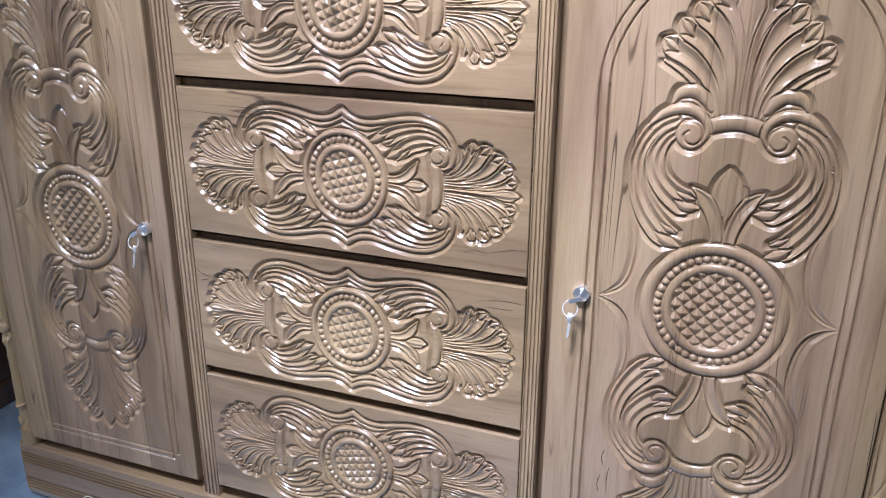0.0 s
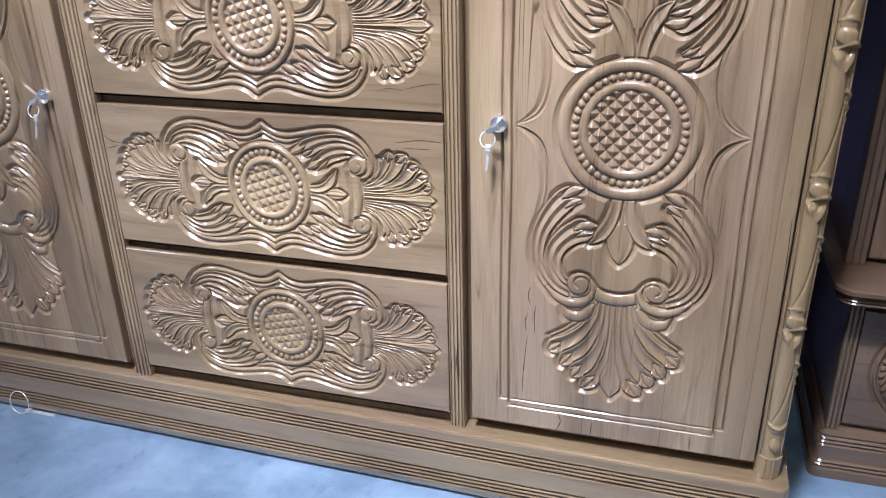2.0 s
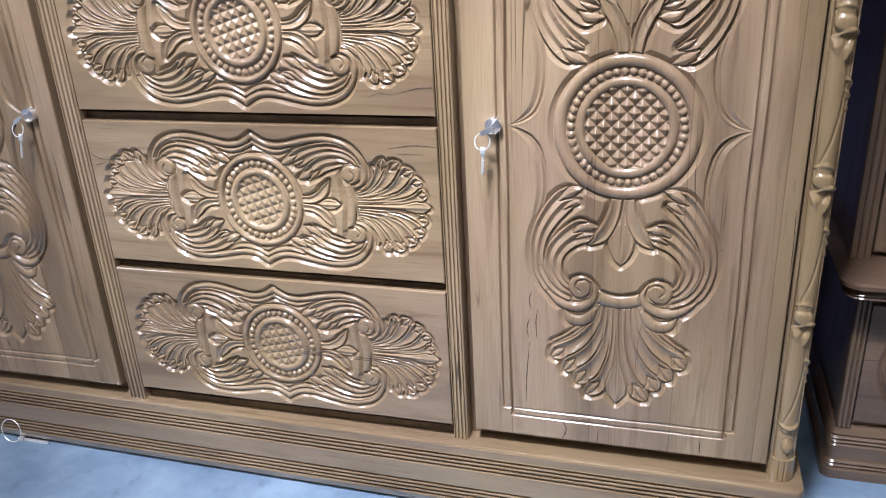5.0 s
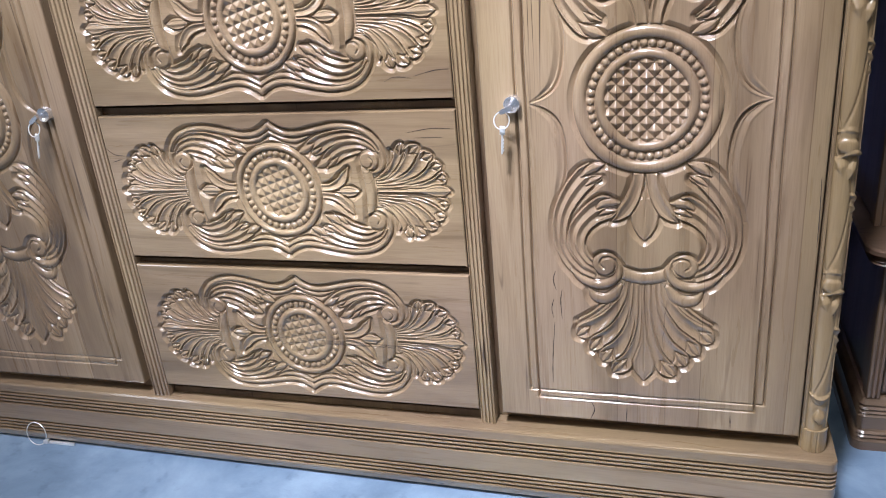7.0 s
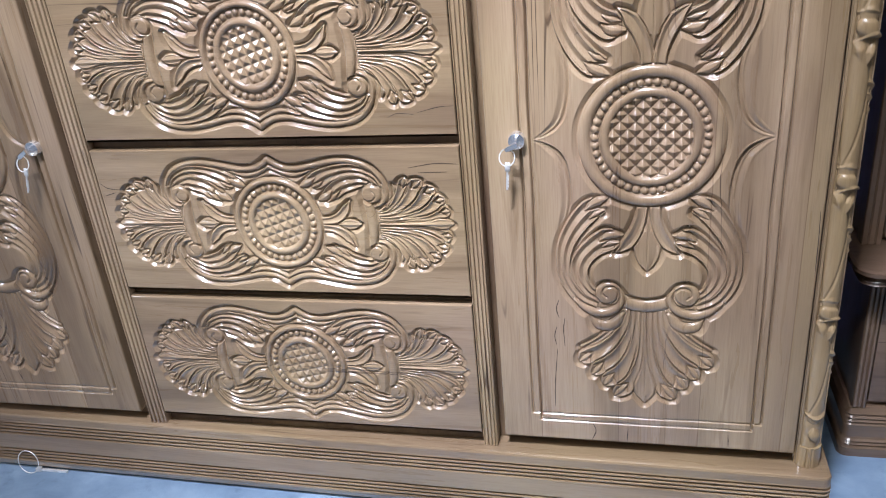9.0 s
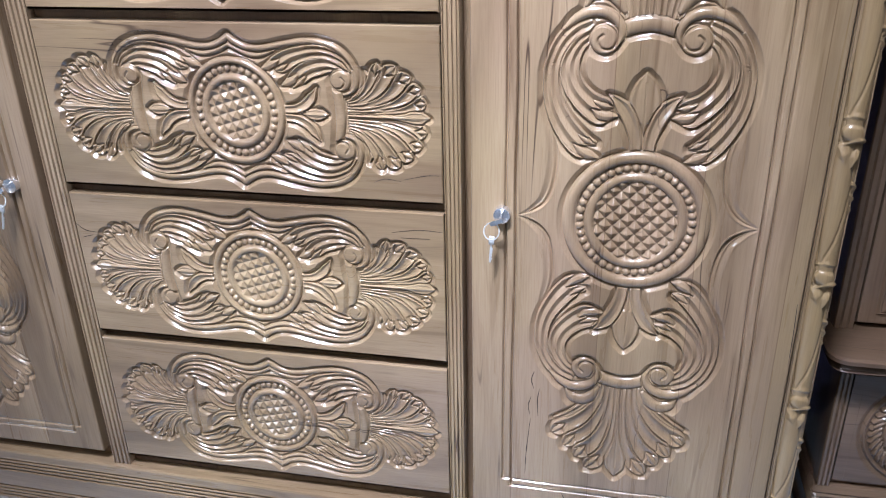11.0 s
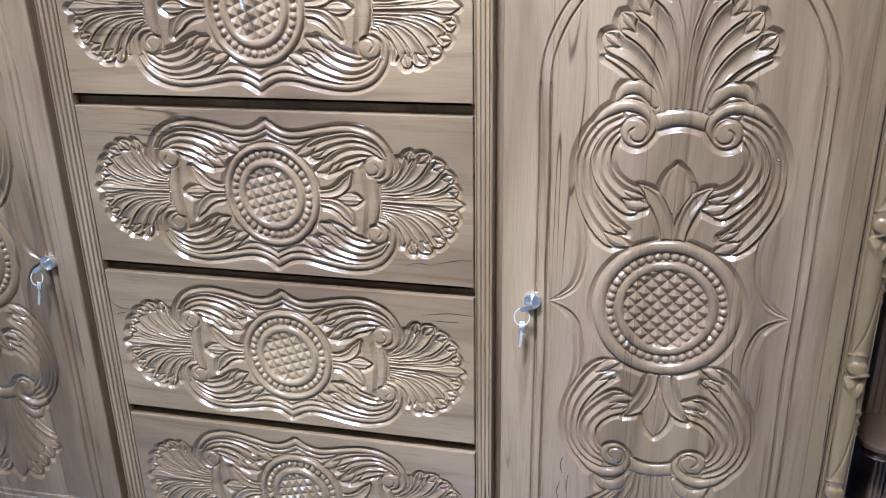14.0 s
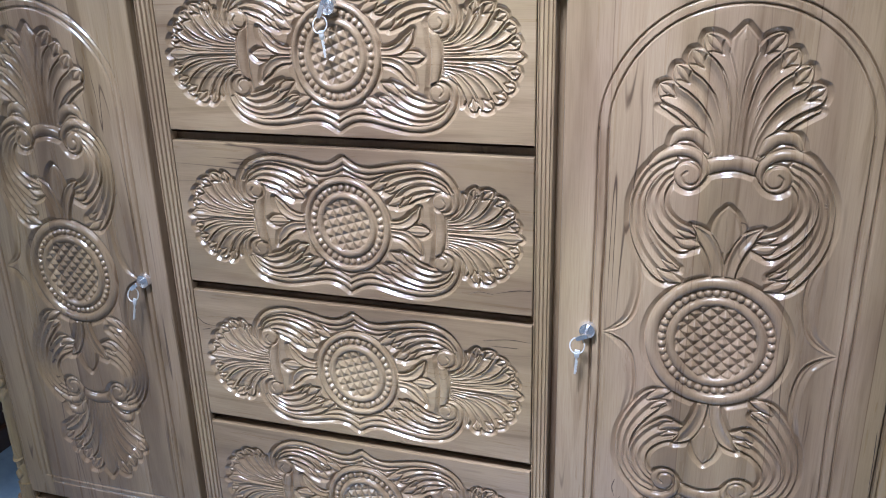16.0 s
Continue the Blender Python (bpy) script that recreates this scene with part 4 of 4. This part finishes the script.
# ---- carved corner posts ----
def post_carving(seed):
    """The leaf garland, unrolled: s round the corner, z up."""
    c = Carving(np.arange(0, 0.0561, .0011), np.arange(0.135, 0.972, .0011))
    rng = random.Random(seed)
    # the last leaf's cupped end and the drop under it
    c.stroke([(.014, .1905), (.028, .1850), (.044, .1915)], (.0012, .0036, .0012), .0072, "roof", (.6, 1, .6))
    c.stroke([(.027, .1690), (.029, .1600), (.030, .1500)], (.0012, .0070, .0076, .0012), .0066, "round", (.6, 1, .8))
    z = .3225
    while z < 1.1:
        j = rng.uniform(-.001, .001)
        # collar, round bud under a hood, and two leaf points below it
        c.stroke([(.014, z + .0215 + j), (.026, z + .0255), (.040, z + .0195)], (.0016, .0050, .0014), .0056, "roof", (.5, 1, .5))
        c.stroke([(.023, z + .0085 + j), (.030, z + .0075)], (.0086, .0092), .0062, "round", (1, 1))
        c.stroke([(.020, z - .0035), (.032, z + .0015 + j), (.046, z - .0040)], (.0008, .0038, .0016), .0082, "round", (.4, 1, .6))
        c.stroke([(.014, z - .0060), (.020, z - .0125), (.024, z - .0240)], (.0030, .0056, .0006), .0058, "roof", (.6, 1, .7))
        c.stroke([(.038, z - .0070), (.034, z - .0150), (.030, z - .0270)], (.0036, .0054, .0006), .0062, "roof", (.6, 1, .7))
        # one long smooth leaf, with a seam and a narrower leaf beside it
        c.stroke([(.018, z - .012), (.023, z - .050), (.027, z - .090), (.027, z - .136)], (.0100, .0140, .0150, .0150, .0110), .0028, "lobe", (1, 1, 1, 1.1))
        c.stroke([(.042, z - .014), (.045, z - .050), (.045, z - .092), (.041, z - .132)], (.0050, .0084, .0084, .0050), .0036, "feather")
        c.cut([(.037, z - .028), (.035, z - .066), (.029, z - .104), (.020, z - .132)], .0016, .0030)
        # small curling leaves half way down the outer edge
        lift = rng.uniform(-.004, .004)
        for k, (drop, far_out) in enumerate(((.048, .048), (.060, .049), (.072, .047))):
            c.stroke([(.034 + .002 * k, z - drop + lift), (.042, z - drop - .004 + lift), (far_out, z - drop - .013 + lift)], (.0010, .0048, .0008), .0064 - .0006 * k, "roof", (.5, 1, .9))
        z += .1575
    return c.u, c.v, c.result(.0015, .006) * .80


def corner_post(x_door, sign, seed):
    """A square post with the garland round its outer front corner."""
    inner, outer = x_door + sign * .0020, x_door + sign * .0300
    x0, x1 = min(inner, outer), max(inner, outer)
    post = part("corner_post", block(x0, .007, .1105, x1, .040, .9705, .001), WOOD_Z, wardrobe)
    for k, (w, y) in enumerate(((.0030, .0035), (.0028, .0030))):
        a = inner + sign * (.0008 + .0048 * k)
        part("bead", block(min(a, a + sign * w), y, .1105, max(a, a + sign * w), .0080, .9705, .0008), WOOD_Z, post)
    cx, cy, r = x_door + sign * .0165, .0120, .0125
    outline = []
    for a in np.linspace(0, 2 * math.pi, 61)[:-1]:
        notch = .0022 * max(0, 1 - abs((a * 14 / (2 * math.pi) + .5) % 1 - .5) * 9)
        outline.append((cx + (r + .0030 - notch) * math.cos(a), cy + (r + .0030 - notch) * math.sin(a)))
    part("foot", prism(outline, .1105, .1400), WOOD_PALE, post, "short round foot with knife cuts", True)
    s, z, up = post_carving(seed)
    angle = radians(-173) + s / .0561 * radians(245)
    # angle 0 looks to the front, growing towards the outer side
    rad = r + up
    x = cx + sign * rad * np.sin(angle + radians(60))
    y = cy - rad * np.cos(angle + radians(60))
    mesh = bpy.data.meshes.new("leaf_garland")
    rows, cols = z.shape
    j, i = np.mgrid[0:rows - 1, 0:cols - 1]
    quads = np.stack([j * cols + i, j * cols + i + 1, (j + 1) * cols + i + 1, (j + 1) * cols + i], -1).reshape(-1, 4)
    if sign < 0:
        quads = quads[:, ::-1]
    mesh.from_pydata(np.stack([x, y, z], -1).reshape(-1, 3).tolist(), [], quads.tolist())
    mesh.polygons.foreach_set("use_smooth", [True] * len(mesh.polygons))
    mesh.materials.append(WOOD_PALE)
    attach("leaf_garland", mesh, post, "garland of carved curling leaves and buds")


corner_post(0.8600, 1, 5)
corner_post(-0.3725, -1, 6)

# keys dropped on the floor against the plinth
dropped = rooted("dropped_keys", (-0.25, -0.022, 0), "steel key and split ring leaning on the plinth", "keys")
part("split_ring", tube(bmesh.new(), [(-0.266 + .0185 * math.cos(a), -0.0075 + .004 * math.sin(a), .0205 + .0190 * math.sin(a)) for a in np.linspace(0, 6.283, 33)[:-1]], .0008, 6, True), STEEL, dropped, "", True)
fallen = bmesh.new()
cuboid(fallen, -0.252, -0.0040, .0000, -0.204, .0000, .0040, .0006)
cuboid(fallen, -0.260, -0.0060, .0000, -0.251, .0010, .0060, .0010)
part("fallen_key", fallen, STEEL, dropped)


# ---- the cabinet beside it ----
side = rooted("side_cabinet", (1.35, 0.4, 0), "carved cabinet with a stepped base, toned brown for the shade it stands in", "cabinet")
NX, NY, NR, NB = 0.955, 0.160, 1.86, 0.46
BASE_PROFILE = [(0, 0), (0, .014), (-.003, .018), (0, .021), (-.003, .024), (0, .027), (-.003, .030), (-.004, .033), (-.004, .052), (-.007, .055), (-.004, .058),
                (-.007, .061), (-.004, .064), (-.007, .067), (-.005, .071), (-.010, .078), (-.0138, .080)]
part("plinth", lathe_strip(BASE_PROFILE, round_front(NX, NR, NY, NY, NB, .014)), WOOD_BROWN_X, side)
part("plinth_top", block(NX + .0139, NY + .0139, .066, NR - .0139, NB, .0799), WOOD_BROWN_X, side)
part("lower_carcass", block(NX + .014, NY + .020, .0805, NR - .014, NB, .2950), WOOD_BROWN_Z, side)
LEDGE = [(0, .2955), (.012, .2965), (.010, .299), (.013, .3015), (.011, .304), (.015, .3065), (.013, .309), (.019, .3115), (.019, .317), (.015, .3190), (-.0078, .3190)]
part("ledge", lathe_strip(LEDGE, round_front(NX, NR, NY - .022, NY - .022, NB, .008)), WOOD_BROWN_X, side)
part("ledge_board", block(NX + .0079, NY - .0141, .2960, NR - .0079, NB, .3189), WOOD_BROWN_X, side)
part("upper_carcass", block(NX + .004, NY + .060, .3195, NR - .004, NB, 1.80), WOOD_BROWN_Z, side)
part("cornice", block(NX - .03, NY - .01, 1.801, NR + .03, NB, 1.86, .012), WOOD_BROWN_X, side)


def side_stile(x0, x1, y, z0, z1):
    w = (x1 - x0) / 3
    outline = [(x1, y + .022), (x0, y + .022)]
    for k in range(3):
        outline += [(x0 + k * w, y + .003), (x0 + k * w + .0015, y), (x0 + (k + 1) * w - .0015, y), (x0 + (k + 1) * w - .0002, y + .003)]
    part("fluted_stile", prism(outline, z0, z1), WOOD_BROWN_Z, side)


side_stile(NX + .012, NX + .030, NY + .008, .0805, .2950)
side_stile(NX + .0005, NX + .026, NY + .040, .3195, 1.80)


def rope_panel():
    us, vs = np.arange(-.10, .1001, .0014), np.arange(-.092, .0921, .0014)
    c = Carving(us, vs)
    for a in np.linspace(0, 2 * math.pi, 45)[:-1]:
        c.stroke([(.0665 * math.cos(a - .10), .0665 * math.sin(a - .10)), (.073 * math.cos(a), .073 * math.sin(a)), (.0795 * math.cos(a + .10), .0795 * math.sin(a + .10))], (.0025, .0042, .0025), .007, "round", count=6)
    for r, w in ((.087, .0028), (.059, .004), (.047, .003)):
        c.stroke([(r * math.cos(a), r * math.sin(a)) for a in np.linspace(0, 2 * math.pi, 40)], (w, w), .0055, "round", count=80)
    for a in np.linspace(0, 2 * math.pi, 9)[:-1]:
        c.stroke([(.008 * math.cos(a), .008 * math.sin(a)), (.024 * math.cos(a), .024 * math.sin(a)), (.040 * math.cos(a), .040 * math.sin(a))], (.002, .008, .001), .007, "cup", count=8)
    return c


rope = rope_panel()


def side_door(x0, x1, cx):
    y = NY + .012
    door = part("lower_door", block(x0, y + .0105, .0880, x1, y + .024, .2680, .001), WOOD_BROWN_X, side)
    up = rope.result(.004, .007)
    up[0], up[-1], up[:, 0], up[:, -1] = 0, 0, 0, 0
    attach("rope_medallion", relief_mesh("rope_medallion", cx + rope.u, .1785 + rope.v * .96, up, np.ones((up.shape[0] - 1, up.shape[1] - 1), bool), WOOD_BROWN_X, y), door, "round rope-twist carving")
    for a, b in ((x0, cx - .100), (cx + .100, x1)):
        part("door_field", block(a, y, .0902, b, y + .0100, .2668, .0005), WOOD_BROWN_X, door)


side_door(NX + .032, NX + .262, NX + .146)
side_door(NX + .268, NX + .498, NX + .383)
side_door(NX + .504, NX + .734, NX + .619)


def upper_door(x0, x1):
    y = NY + .044
    door = part("upper_door", block(x0, y, .3280, x1, y + .0150, 1.78, .002), WOOD_BROWN_Z, side)
    ring = [(x0 + .030, .352), (x1 - .030, .352), (x1 - .030, 1.75), (x0 + .030, 1.75)]
    bead = bead_strip(ring, [(o * 1.2, h * 1.6) for o, h in DOUBLE_BEAD], True)
    bmesh.ops.translate(bead, verts=bead.verts, vec=(0, y, 0))
    part("panel_moulding", bead, WOOD_BROWN_Z, door)
    us, vs = np.arange(0, .0601, .0015), np.arange(0, .3001, .0015)
    c = Carving(us, vs)
    for k in range(14):
        v = .010 + k * .018
        c.stroke([(.030, v + .002), (.020, v + .010), (.008, v + .020)], (.0015, .0055, .001), .006, "cup", count=8)
        c.stroke([(.032, v + .002), (.044, v + .010), (.054, v + .022)], (.0015, .0055, .001), .006, "cup", count=8)
    up = c.result(.0, .006)
    up[:, 0] = up[:, -1] = 0
    attach("leaf_border", relief_mesh("leaf_border", x0 + .044 + c.u, .366 + c.v, up, np.ones((up.shape[0] - 1, up.shape[1] - 1), bool), WOOD_BROWN_Z, y - .0005), door, "carved feathered leaf border")


upper_door(NX + .0285, NX + .425)
upper_door(NX + .430, NX + .860)

# ---- dark furniture on the other side ----
dark = rooted("dark_cupboard", (-1.15, 0.35, 0), "dark brown polished cupboard standing in shadow", "cupboard")
part("body", block(-1.60, 0.02, .03, -0.700, 0.46, 1.70, .004), WOOD_DARK, dark)
part("base", block(-1.61, 0.01, 0, -0.690, 0.46, .05, .004), WOOD_DARK, dark)
part("top_board", block(-1.63, -0.01, 1.701, -0.680, 0.46, 1.73, .006), WOOD_DARK, dark)
for x in (-1.59, -1.145):
    leaf = part("door", block(x, .001, .07, x + .435, .0190, 1.68, .003), WOOD_DARK, dark)
    part("raised_panel", block(x + .06, -.006, .14, x + .375, .0005, 1.60, .005), WOOD_DARK, leaf)
